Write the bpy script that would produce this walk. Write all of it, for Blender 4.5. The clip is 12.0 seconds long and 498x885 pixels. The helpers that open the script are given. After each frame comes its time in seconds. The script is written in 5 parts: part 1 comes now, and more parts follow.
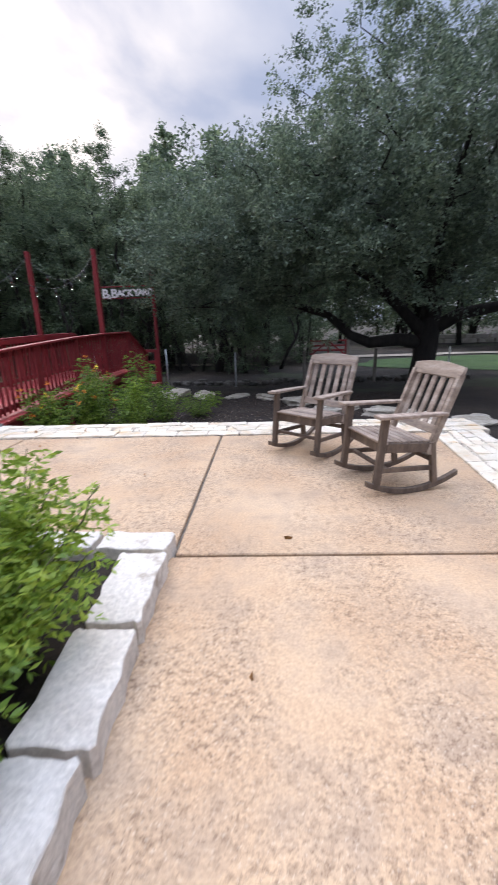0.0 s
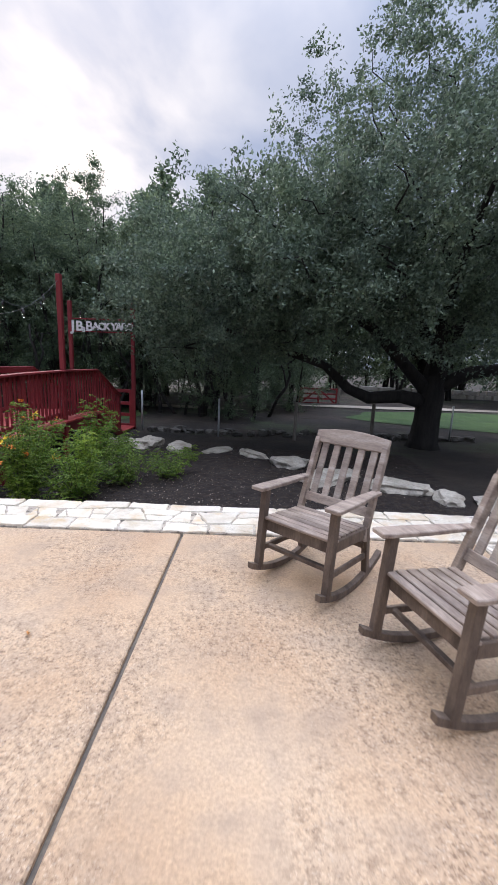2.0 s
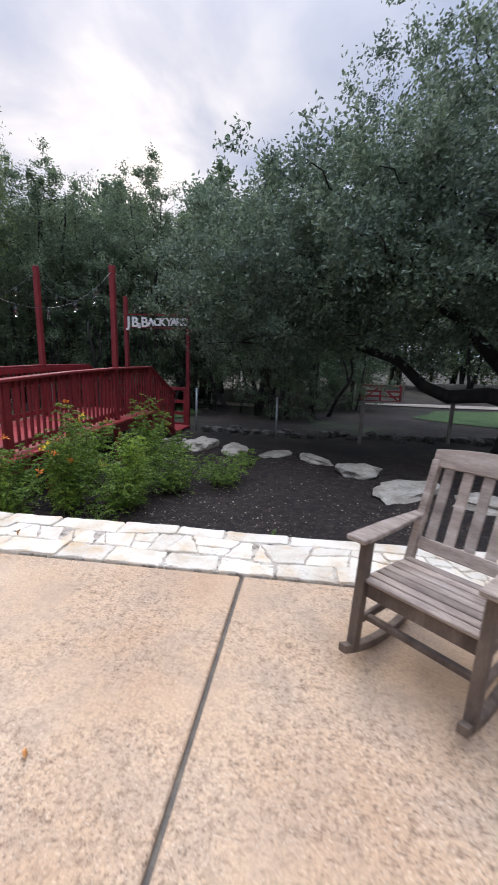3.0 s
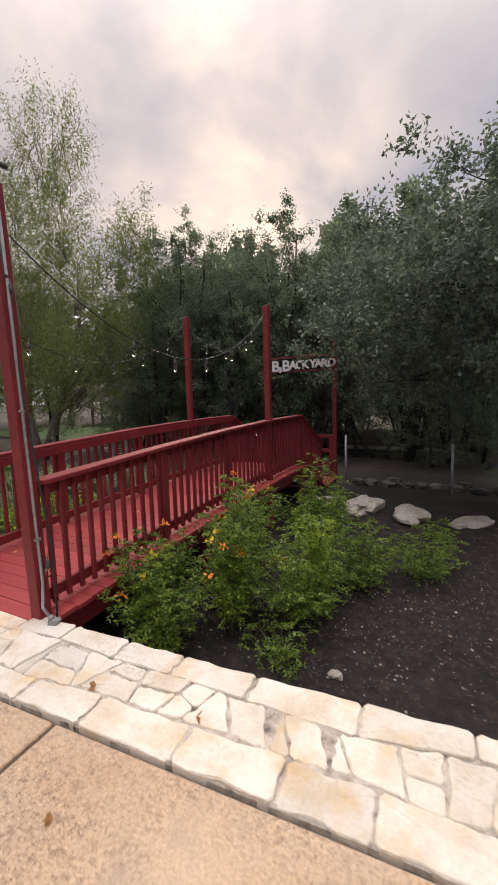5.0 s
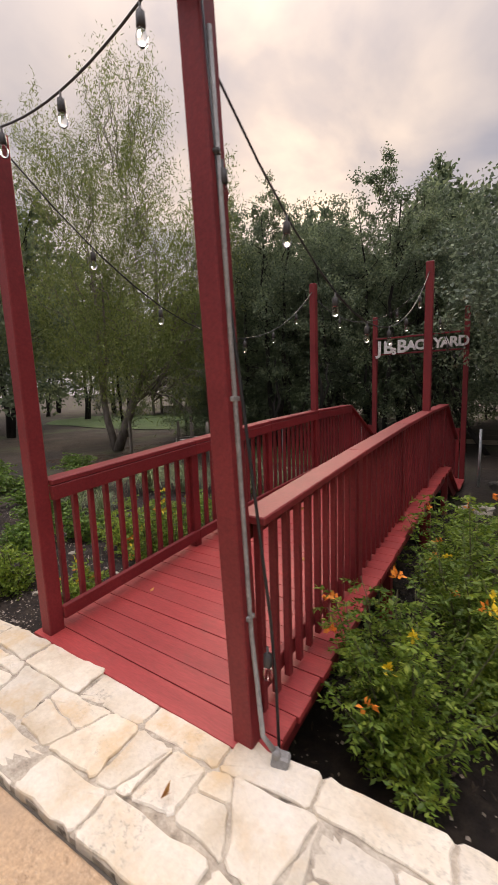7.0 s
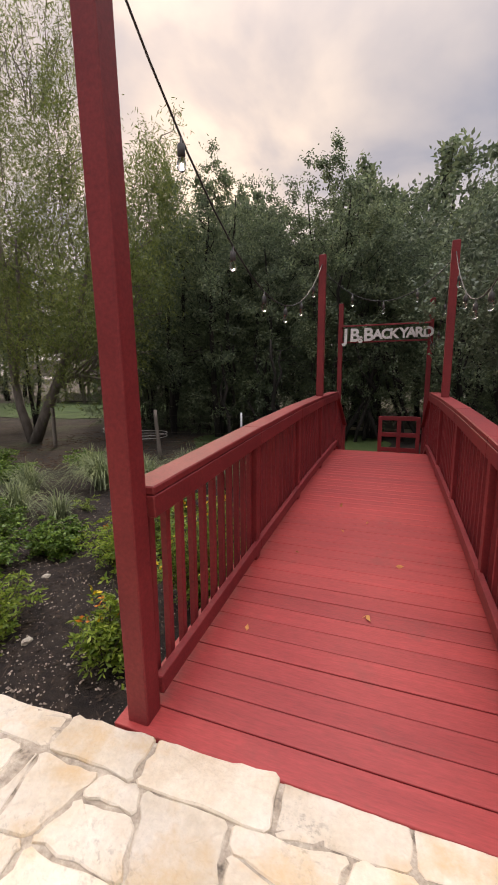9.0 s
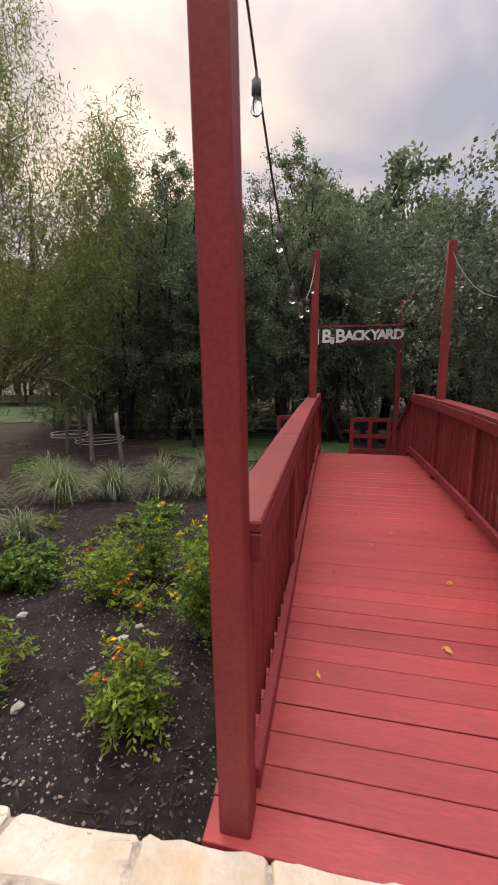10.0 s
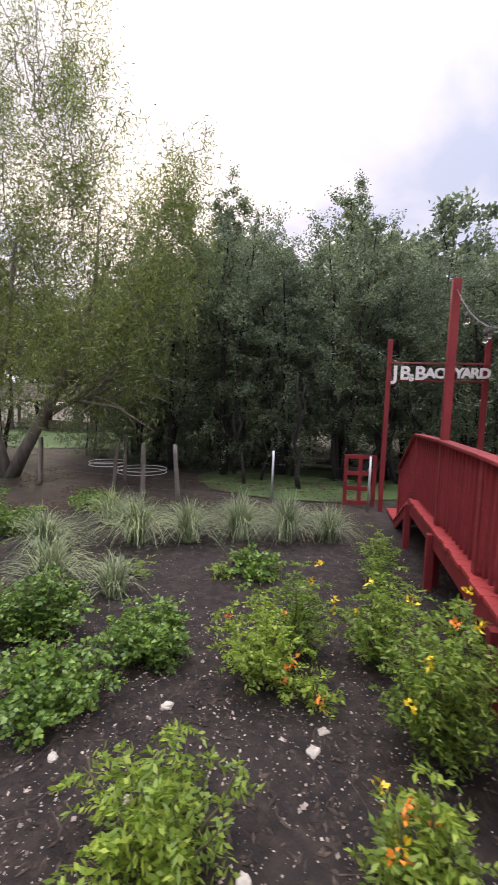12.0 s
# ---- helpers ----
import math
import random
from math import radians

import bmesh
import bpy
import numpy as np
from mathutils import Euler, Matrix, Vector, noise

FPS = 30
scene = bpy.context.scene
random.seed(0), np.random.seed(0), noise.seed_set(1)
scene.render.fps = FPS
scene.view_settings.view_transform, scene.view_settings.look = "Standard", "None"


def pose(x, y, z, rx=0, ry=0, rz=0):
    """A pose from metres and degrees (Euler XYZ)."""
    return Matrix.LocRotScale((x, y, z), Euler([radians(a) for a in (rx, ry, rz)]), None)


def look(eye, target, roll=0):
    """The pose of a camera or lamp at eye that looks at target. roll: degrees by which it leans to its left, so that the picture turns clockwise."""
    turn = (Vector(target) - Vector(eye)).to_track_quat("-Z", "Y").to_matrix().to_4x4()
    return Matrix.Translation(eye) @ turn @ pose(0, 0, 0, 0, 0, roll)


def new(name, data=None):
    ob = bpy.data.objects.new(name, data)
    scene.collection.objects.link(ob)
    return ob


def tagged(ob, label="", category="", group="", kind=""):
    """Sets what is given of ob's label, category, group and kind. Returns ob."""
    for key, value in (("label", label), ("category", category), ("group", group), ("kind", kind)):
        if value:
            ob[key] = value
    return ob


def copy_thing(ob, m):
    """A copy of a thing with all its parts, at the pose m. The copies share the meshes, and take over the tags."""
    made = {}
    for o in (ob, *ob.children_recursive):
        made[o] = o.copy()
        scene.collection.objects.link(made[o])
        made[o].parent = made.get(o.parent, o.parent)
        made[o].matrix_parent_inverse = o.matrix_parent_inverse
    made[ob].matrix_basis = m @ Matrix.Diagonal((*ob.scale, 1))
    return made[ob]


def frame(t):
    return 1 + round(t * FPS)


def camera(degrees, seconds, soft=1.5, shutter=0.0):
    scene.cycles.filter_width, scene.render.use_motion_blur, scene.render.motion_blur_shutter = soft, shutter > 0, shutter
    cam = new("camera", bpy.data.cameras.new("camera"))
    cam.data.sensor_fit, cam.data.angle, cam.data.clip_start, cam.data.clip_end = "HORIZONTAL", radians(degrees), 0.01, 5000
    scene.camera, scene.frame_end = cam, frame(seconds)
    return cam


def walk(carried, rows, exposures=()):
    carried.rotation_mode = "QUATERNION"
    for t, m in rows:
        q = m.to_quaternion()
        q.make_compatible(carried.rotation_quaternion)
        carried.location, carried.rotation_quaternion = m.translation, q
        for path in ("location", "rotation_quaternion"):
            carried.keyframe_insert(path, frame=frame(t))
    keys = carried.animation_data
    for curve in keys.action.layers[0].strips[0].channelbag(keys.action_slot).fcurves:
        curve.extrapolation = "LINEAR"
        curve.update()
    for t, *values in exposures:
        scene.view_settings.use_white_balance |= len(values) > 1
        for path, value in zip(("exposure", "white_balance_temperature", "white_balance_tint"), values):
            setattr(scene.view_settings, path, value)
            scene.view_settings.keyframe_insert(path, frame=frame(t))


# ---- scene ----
cam = camera(64.5, 12.0, 1.4, 0.25)
PATH = [
    (0, (2.013, -0.024, 1.36), (1.857, 1.886, 0.786), -1.4),
    (0.5, (2.022, 0.327, 1.412), (2.216, 2.243, 0.87), 0.8),
    (1, (2.094, 0.676, 1.369), (2.298, 2.591, 0.829), 1.2),
    (1.5, (2.071, 1.143, 1.417), (2.058, 3.095, 0.984), 1.2),
    (2, (1.963, 1.559, 1.478), (1.881, 3.52, 1.096), 2.4),
    (2.5, (1.93, 1.997, 1.454), (1.757, 3.952, 1.07), 2.8),
    (3, (1.719, 2.363, 1.46), (1.377, 4.291, 1.051), 1.9),
    (3.5, (1.42, 2.695, 1.492), (0.889, 4.581, 1.088), 0.1),
    (5.5, (0.068, 3.662, 1.605), (-0.877, 5.414, 1.409), -1.2),
    (6, (-0.369, 3.773, 1.607), (-1.343, 5.507, 1.387), -0.7),
    (6.5, (-0.833, 3.851, 1.604), (-1.872, 5.541, 1.351), -1.1),
    (7, (-1.298, 3.968, 1.586), (-2.399, 5.616, 1.319), -1.9),
    (7.5, (-1.725, 3.951, 1.566), (-2.801, 5.616, 1.298), -2.2),
    (9.5, (-3.19, 4.052, 1.474), (-3.714, 5.954, 1.147), 0.2),
    (10, (-3.533, 4.199, 1.475), (-3.942, 6.131, 1.16), 0.0),
    (10.5, (-3.836, 4.24, 1.473), (-4.132, 6.199, 1.2), 0.1),
    (11, (-4.199, 4.271, 1.53), (-4.448, 6.242, 1.303), 0.4),
    (11.5, (-4.586, 4.419, 1.545), (-4.873, 6.39, 1.368), 1.2),
    (12, (-5.006, 4.494, 1.464), (-5.449, 6.439, 1.313), 2.3),
]
walk(cam, [(t, look(eye, target, roll)) for t, eye, target, roll in PATH], [
    (0.0, 0.22, 5950, 15), (1.0, 0.12, 5950, 15), (2.5, 0.2, 5900, 14), (3.5, 0.1, 5900, 14), (5.5, 0.0, 7500, 20), (9.5, 0.15, 7700, 19), (10.5, 0.42, 7300, 19), (12.0, 0.85, 6900, 21)])

# ---- sky, sun ----
SUN_DIR = Vector((-0.44, 0.75, 0.49)).normalized()
world = bpy.data.worlds.new("sky")
scene.world = world
world.use_nodes = True
wn, wl = world.node_tree.nodes, world.node_tree.links
wn.clear()
w_out = wn.new("ShaderNodeOutputWorld")
w_bg = wn.new("ShaderNodeBackground")
w_sky = wn.new("ShaderNodeTexSky")
w_sky.sky_type, w_sky.sun_disc = "NISHITA", False
w_sky.sun_elevation, w_sky.sun_rotation = math.asin(SUN_DIR.z), math.atan2(SUN_DIR.x, SUN_DIR.y)
w_co = wn.new("ShaderNodeTexCoord")


def w_math(op, a, b=None):
    n = wn.new("ShaderNodeMath")
    n.operation = op
    for k, v in enumerate((a, b)):
        if v is None:
            continue
        if isinstance(v, (int, float)):
            n.inputs[k].default_value = v
        else:
            wl.new(v, n.inputs[k])
    return n.outputs[0]


def w_mix(fac, a, b, blend="MIX"):
    n = wn.new("ShaderNodeMix")
    n.data_type, n.blend_type = "RGBA", blend
    for k, v in ((0, fac), (6, a), (7, b)):
        if isinstance(v, (int, float)):
            n.inputs[k].default_value = v
        elif isinstance(v, tuple):
            n.inputs[k].default_value = (*v, 1)
        else:
            wl.new(v, n.inputs[k])
    return n.outputs[2]


# clouds lie on a flat deck: direction divided by its height
w_sep = wn.new("ShaderNodeSeparateXYZ")
wl.new(w_co.outputs["Generated"], w_sep.inputs[0])
w_h = w_math("ADD", w_math("MAXIMUM", w_sep.outputs[2], 0.0), 0.25)
w_comb = wn.new("ShaderNodeCombineXYZ")
wl.new(w_math("DIVIDE", w_sep.outputs[0], w_h), w_comb.inputs[0])
wl.new(w_math("DIVIDE", w_sep.outputs[1], w_h), w_comb.inputs[1])
w_noise = wn.new("ShaderNodeTexNoise")
w_noise.inputs["Scale"].default_value, w_noise.inputs["Detail"].default_value = 1.7, 6
w_noise.inputs["Roughness"].default_value = 0.5
w_noise.inputs["Distortion"].default_value = 0.3
wl.new(w_comb.outputs[0], w_noise.inputs["Vector"])
w_ramp = wn.new("ShaderNodeValToRGB")
w_ramp.color_ramp.elements[0].position, w_ramp.color_ramp.elements[0].color = 0.42, (0.33, 0.385, 0.50, 1)
w_ramp.color_ramp.elements[1].position, w_ramp.color_ramp.elements[1].color = 0.59, (0.58, 0.59, 0.63, 1)
wl.new(w_noise.outputs[0], w_ramp.inputs[0])
# thin cloud round the sun shines warm
w_dot = wn.new("ShaderNodeVectorMath")
w_dot.operation = "DOT_PRODUCT"
wl.new(w_co.outputs["Generated"], w_dot.inputs[0])
w_dot.inputs[1].default_value = SUN_DIR
w_near = w_math("MAXIMUM", w_dot.outputs["Value"], 0.0)
w_glow = w_math("MULTIPLY", w_math("POWER", w_near, 26.0), w_math("ADD", w_math("MULTIPLY", w_noise.outputs[0], 3.6), -1.0))
w_wide = w_math("POWER", w_near, 3.0)
w_cloud = w_mix(w_math("MULTIPLY", w_wide, 0.12), w_ramp.outputs[0], (0.62, 0.53, 0.46))
w_cloud = w_mix(w_math("MULTIPLY", w_glow, 1.15), w_cloud, (0.50, 0.38, 0.20), "ADD")
# an overcast sky brightens steadily towards the zenith
w_high = w_math("POWER", w_math("MAXIMUM", w_sep.outputs[2], 0.0), 8.0)
w_gain = wn.new("ShaderNodeCombineXYZ")
for w_k in range(3):
    wl.new(w_math("ADD", w_math("MULTIPLY", w_high, 11.5), 1.04), w_gain.inputs[w_k])
w_cloud = w_mix(1.0, w_cloud, w_gain.outputs[0], "MULTIPLY")
w_blue = w_mix(1.0, w_sky.outputs[0], (0.10, 0.10, 0.10), "MULTIPLY")
wl.new(w_mix(0.9, w_blue, w_cloud), w_bg.inputs[0])
w_bg.inputs[1].default_value = 1.0
wl.new(w_bg.outputs[0], w_out.inputs[0])

sun_data = bpy.data.lights.new("sun", "SUN")
sun_data.energy, sun_data.angle, sun_data.color = 2.2, radians(20), (1.0, 0.90, 0.76)
sun = new("sun", sun_data)
sun.matrix_world = look(tuple(SUN_DIR * 60), (0, 0, 0))


# ---- materials ----
def shader(name):
    m = bpy.data.materials.new(name)
    m.use_nodes = True
    nt = m.node_tree
    return m, nt.nodes, nt.links, nt.nodes["Principled BSDF"]


def noise_at(n, l, scale, detail=4.0, rough=0.6, stretch=None, local=False):
    if local:
        src = n.new("ShaderNodeTexCoord").outputs["Object"]
    else:
        src = n.new("ShaderNodeNewGeometry").outputs["Position"]
    if stretch:
        mp = n.new("ShaderNodeMapping")
        mp.inputs["Scale"].default_value = stretch
        l.new(src, mp.inputs[0])
        src = mp.outputs[0]
    t = n.new("ShaderNodeTexNoise")
    t.inputs["Scale"].default_value, t.inputs["Detail"].default_value, t.inputs["Roughness"].default_value = scale, detail, rough
    l.new(src, t.inputs["Vector"])
    return t.outputs[0]


def ramp(n, l, src, stops):
    r = n.new("ShaderNodeValToRGB")
    e = r.color_ramp.elements
    while len(e) < len(stops):
        e.new(0.5)
    for k, (p, c) in enumerate(stops):
        e[k].position, e[k].color = p, (*c, 1)
    l.new(src, r.inputs[0])
    return r.outputs[0]


def blend(n, l, fac, a, b, kind="MIX"):
    x = n.new("ShaderNodeMix")
    x.data_type, x.blend_type = "RGBA", kind
    for k, v in ((0, fac), (6, a), (7, b)):
        if isinstance(v, (int, float)):
            x.inputs[k].default_value = v
        elif isinstance(v, tuple):
            x.inputs[k].default_value = (*v, 1)
        else:
            l.new(v, x.inputs[k])
    return x.outputs[2]


def bump(n, l, bsdf, height, strength, distance):
    b = n.new("ShaderNodeBump")
    b.inputs["Strength"].default_value, b.inputs["Distance"].default_value = strength, distance
    l.new(height, b.inputs["Height"])
    l.new(b.outputs[0], bsdf.inputs["Normal"])


def surface(name, stops, scale, rough=0.8, fine=None, relief=(0.4, 0.004), stain=None, vary=0.0, stretch=None, island=False, local=False, spec=0.5, metal=0.0, grain=0.55):
    """Two-scale noise colour with bump; stain=(scale, lo, hi, colour); vary: brightness change from piece to piece."""
    m, n, l, b = shader(name)
    big = noise_at(n, l, scale, 5, 0.6, stretch, local)
    col = ramp(n, l, big, stops)
    small = noise_at(n, l, fine or scale * 9, 4, 0.7, stretch, local)
    col = blend(n, l, grain, col, ramp(n, l, small, [(0.3, (0.55, 0.55, 0.55)), (0.7, (1.25, 1.25, 1.25))]), "MULTIPLY")
    if stain:
        s, lo, hi, c = stain
        mask = ramp(n, l, noise_at(n, l, s, 6, 0.65, None, local), [(lo, (0, 0, 0)), (hi, (1, 1, 1))])
        col = blend(n, l, mask, col, c)
    if vary:
        if island:
            r = n.new("ShaderNodeNewGeometry").outputs["Random Per Island"]
        else:
            r = n.new("ShaderNodeObjectInfo").outputs["Random"]
        col = blend(n, l, 1.0, col, ramp(n, l, r, [(0.0, (1 - vary, 1 - vary, 1 - vary)), (1.0, (1 + vary, 1 + vary * 0.9, 1 + vary * 0.8))]), "MULTIPLY")
    l.new(col, b.inputs["Base Color"])
    b.inputs["Roughness"].default_value = rough
    b.inputs["Metallic"].default_value = metal
    b.inputs["Specular IOR Level"].default_value = spec
    bump(n, l, b, small, *relief)
    return m


def leaf_material(name, dark, mid, light, gloss=0.5, through_light=0.25):
    m, n, l, b = shader(name)
    r = n.new("ShaderNodeNewGeometry").outputs["Random Per Island"]
    col = ramp(n, l, r, [(0.0, dark), (0.55, mid), (1.0, light)])
    patch = noise_at(n, l, 0.7, 3, 0.6)
    col = blend(n, l, 0.6, col, ramp(n, l, patch, [(0.35, (0.6, 0.65, 0.7)), (0.65, (1.2, 1.2, 1.0))]), "MULTIPLY")
    l.new(col, b.inputs["Base Color"])
    b.inputs["Roughness"].default_value = gloss
    tr = n.new("ShaderNodeBsdfTranslucent")
    l.new(col, tr.inputs[0])
    mx = n.new("ShaderNodeMixShader")
    mx.inputs[0].default_value = through_light
    l.new(b.outputs[0], mx.inputs[1])
    l.new(tr.outputs[0], mx.inputs[2])
    l.new(mx.outputs[0], n["Material Output"].inputs[0])
    return m


M_CONCRETE = surface("tan_concrete", [(0.3, (0.48, 0.315, 0.185)), (0.5, (0.56, 0.39, 0.24)), (0.72, (0.62, 0.465, 0.31))], 1.6, 0.85, 70, (0.8, 0.006), (3.2, 0.45, 0.80, (0.33, 0.235, 0.16)), 0.05)
cn, cl = M_CONCRETE.node_tree.nodes, M_CONCRETE.node_tree.links
c_bsdf = cn["Principled BSDF"]
c_old = c_bsdf.inputs["Base Color"].links[0].from_socket
c_where = ramp(cn, cl, noise_at(cn, cl, 1.3, 5, 0.6), [(0.38, (0.10, 0.10, 0.10)), (0.57, (1, 1, 1))])
c_spot = ramp(cn, cl, noise_at(cn, cl, 24, 6, 0.75), [(0.49, (0, 0, 0)), (0.65, (0.9, 0.9, 0.9))])
c_col = blend(cn, cl, blend(cn, cl, 1.0, c_where, c_spot, "MULTIPLY"), c_old, (0.21, 0.135, 0.082))
# exposed aggregate where the paste has worn away: pit shade painted dark, pale grains
c_pit_shade = ramp(cn, cl, noise_at(cn, cl, 62, 3, 0.7), [(0.52, (0, 0, 0)), (0.64, (0.7, 0.7, 0.7))])
c_col = blend(cn, cl, blend(cn, cl, 1.0, c_where, c_pit_shade, "MULTIPLY"), c_col, (0.15, 0.09, 0.055))
c_grain = ramp(cn, cl, noise_at(cn, cl, 80, 2, 0.6), [(0.58, (0, 0, 0)), (0.67, (0.4, 0.4, 0.4))])
cl.new(blend(cn, cl, blend(cn, cl, 1.0, c_where, c_grain, "MULTIPLY"), c_col, (0.74, 0.62, 0.47)), c_bsdf.inputs["Base Color"])
M_JOINT = surface("joint_filler", [(0.3, (0.10, 0.085, 0.07)), (0.7, (0.19, 0.16, 0.12))], 12, 0.95)
M_STONE = surface("cream_limestone", [(0.28, (0.55, 0.44, 0.30)), (0.48, (0.69, 0.61, 0.48)), (0.75, (0.77, 0.71, 0.61))], 3.4, 0.85, 45, (0.85, 0.009), (3.2, 0.52, 0.72, (0.62, 0.44, 0.24)), 0.10, grain=0.22)
sn, sl = M_STONE.node_tree.nodes, M_STONE.node_tree.links
s_bsdf = sn["Principled BSDF"]
s_old = s_bsdf.inputs["Base Color"].links[0].from_socket
s_where = ramp(sn, sl, noise_at(sn, sl, 2.2, 3, 0.5), [(0.52, (0, 0, 0)), (0.66, (1, 1, 1))])
s_spot = ramp(sn, sl, noise_at(sn, sl, 38, 6, 0.75), [(0.52, (0, 0, 0)), (0.62, (0.55, 0.55, 0.55))])
sl.new(blend(sn, sl, blend(sn, sl, 1.0, s_where, s_spot, "MULTIPLY"), s_old, (0.24, 0.215, 0.17)), s_bsdf.inputs["Base Color"])
M_MORTAR = surface("cream_mortar", [(0.34, (0.12, 0.10, 0.075)), (0.43, (0.36, 0.30, 0.23)), (0.60, (0.55, 0.48, 0.38))], 11, 0.95, 90)
M_CURB = surface("grey_limestone", [(0.28, (0.46, 0.41, 0.35)), (0.45, (0.62, 0.57, 0.50)), (0.75, (0.70, 0.66, 0.60))], 3.0, 0.9, 40, (0.7, 0.01), (4.0, 0.58, 0.72, (0.28, 0.22, 0.16)), 0.08)
M_RED = surface("red_paint", [(0.3, (0.165, 0.018, 0.021)), (0.7, (0.235, 0.030, 0.032))], 2.5, 0.55, 60, (0.3, 0.002), (9, 0.66, 0.8, (0.10, 0.014, 0.015)), 0.10, spec=0.3)
M_DECK = surface("red_deck_paint", [(0.3, (0.29, 0.031, 0.031)), (0.7, (0.40, 0.05, 0.046))], 2.0, 0.5, 40, (0.35, 0.002), (3.0, 0.60, 0.8, (0.20, 0.04, 0.034)), 0.10, (0.4, 3, 3))
# weathered teak, its colour lightened for the pale reflection on the seat
M_TEAK_SHEEN = surface("weathered_teak_sheen", [(0.3, (0.16, 0.115, 0.09)), (0.55, (0.33, 0.26, 0.205)), (0.75, (0.46, 0.39, 0.325))], 6, 0.75, 60, (0.5, 0.002), None, 0.15, (0.5, 2, 2), False, True)
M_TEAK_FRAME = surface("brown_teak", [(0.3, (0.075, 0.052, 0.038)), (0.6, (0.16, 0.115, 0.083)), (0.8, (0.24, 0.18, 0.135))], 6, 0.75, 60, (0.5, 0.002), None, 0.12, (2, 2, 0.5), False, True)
M_MULCH = surface("dark_mulch", [(0.3, (0.010, 0.006, 0.005)), (0.5, (0.026, 0.017, 0.012)), (0.75, (0.07, 0.048, 0.034))], 9, 0.95, 75, (1.0, 0.03), (1.2, 0.55, 0.75, (0.038, 0.028, 0.021)))
M_CHIP = surface("bark_chips", [(0.3, (0.026, 0.018, 0.013)), (0.7, (0.085, 0.062, 0.046))], 20, 0.95, None, (0.3, 0.002), None, 0.6, None, True)
M_LITTER = surface("leaf_litter_bits", [(0.3, (0.035, 0.020, 0.012)), (0.7, (0.10, 0.062, 0.038))], 20, 0.95, None, (0.3, 0.002), None, 0.5, None, True)
M_GRIT = surface("pale_grit", [(0.3, (0.24, 0.19, 0.15)), (0.7, (0.50, 0.43, 0.37))], 20, 0.9, None, (0.3, 0.002), None, 0.5, None, True)
M_GROUND = surface("leaf_litter", [(0.3, (0.012, 0.008, 0.005)), (0.5, (0.026, 0.018, 0.012)), (0.75, (0.06, 0.042, 0.028))], 0.8, 0.95, 14, (0.8, 0.03), (0.35, 0.52, 0.66, (0.045, 0.055, 0.022)))
M_LAWN = surface("lawn", [(0.3, (0.028, 0.058, 0.012)), (0.7, (0.07, 0.115, 0.026))], 0.9, 0.9, 40, (0.8, 0.02))
M_PATH = surface("pale_gravel", [(0.3, (0.24, 0.20, 0.15)), (0.7, (0.42, 0.36, 0.29))], 0.8, 0.95, 30)
M_ROCK = surface("fieldstone", [(0.3, (0.30, 0.26, 0.20)), (0.5, (0.48, 0.43, 0.35)), (0.75, (0.62, 0.58, 0.50))], 3, 0.9, 25, (0.8, 0.02), (3, 0.55, 0.7, (0.20, 0.17, 0.13)), 0.1)
M_DARKROCK = surface("mossy_rock", [(0.3, (0.04, 0.037, 0.032)), (0.7, (0.15, 0.14, 0.12))], 3, 0.95, 25, (0.8, 0.02), None, 0.3)
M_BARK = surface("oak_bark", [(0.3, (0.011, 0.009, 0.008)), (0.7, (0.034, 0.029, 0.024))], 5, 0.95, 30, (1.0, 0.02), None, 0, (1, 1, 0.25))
M_BARK_PALE = surface("grey_bark", [(0.3, (0.09, 0.075, 0.06)), (0.7, (0.22, 0.19, 0.16))], 6, 0.9, 40, (0.7, 0.01), None, 0, (1, 1, 0.3))
M_OAK = leaf_material("oak_leaves", (0.08, 0.11, 0.078), (0.15, 0.20, 0.135), (0.27, 0.34, 0.23), 0.55, 0.36)
M_WOODS = leaf_material("wood_leaves", (0.075, 0.105, 0.068), (0.15, 0.20, 0.12), (0.26, 0.32, 0.19), 0.6, 0.5)
M_WILLOW = leaf_material("feathery_leaves", (0.10, 0.14, 0.035), (0.19, 0.24, 0.065), (0.28, 0.33, 0.11), 0.55, 0.4)
M_SHRUB = leaf_material("shrub_leaves", (0.085, 0.155, 0.02), (0.17, 0.27, 0.035), (0.31, 0.40, 0.06), 0.55, 0.45)
M_SHRUB_BRIGHT = leaf_material("fresh_leaves", (0.12, 0.20, 0.022), (0.24, 0.35, 0.04), (0.40, 0.48, 0.07), 0.55, 0.45)
M_SHRUB_DARK = leaf_material("glossy_leaves", (0.05, 0.11, 0.018), (0.11, 0.20, 0.03), (0.21, 0.31, 0.05), 0.45, 0.3)
M_GRASS = leaf_material("grey_green_blades", (0.13, 0.165, 0.085), (0.23, 0.28, 0.14), (0.38, 0.42, 0.21), 0.6, 0.2)
M_STEM = surface("green_stem", [(0.3, (0.06, 0.07, 0.025)), (0.7, (0.12, 0.11, 0.05))], 20, 0.8)
M_ORANGE = surface("orange_petals", [(0.3, (0.75, 0.16, 0.02)), (0.7, (0.85, 0.33, 0.03))], 30, 0.6)
M_YELLOW = surface("yellow_petals", [(0.3, (0.75, 0.48, 0.01)), (0.7, (0.85, 0.66, 0.04))], 30, 0.6)
M_WHITE = surface("white_paint", [(0.3, (0.66, 0.65, 0.62)), (0.7, (0.80, 0.79, 0.76))], 8, 0.6, 40)
M_STEEL = surface("galvanised_steel", [(0.3, (0.36, 0.37, 0.37)), (0.7, (0.56, 0.57, 0.57))], 10, 0.5, 60, (0.2, 0.001), None, 0, None, False, False, 0.5, 0.6)
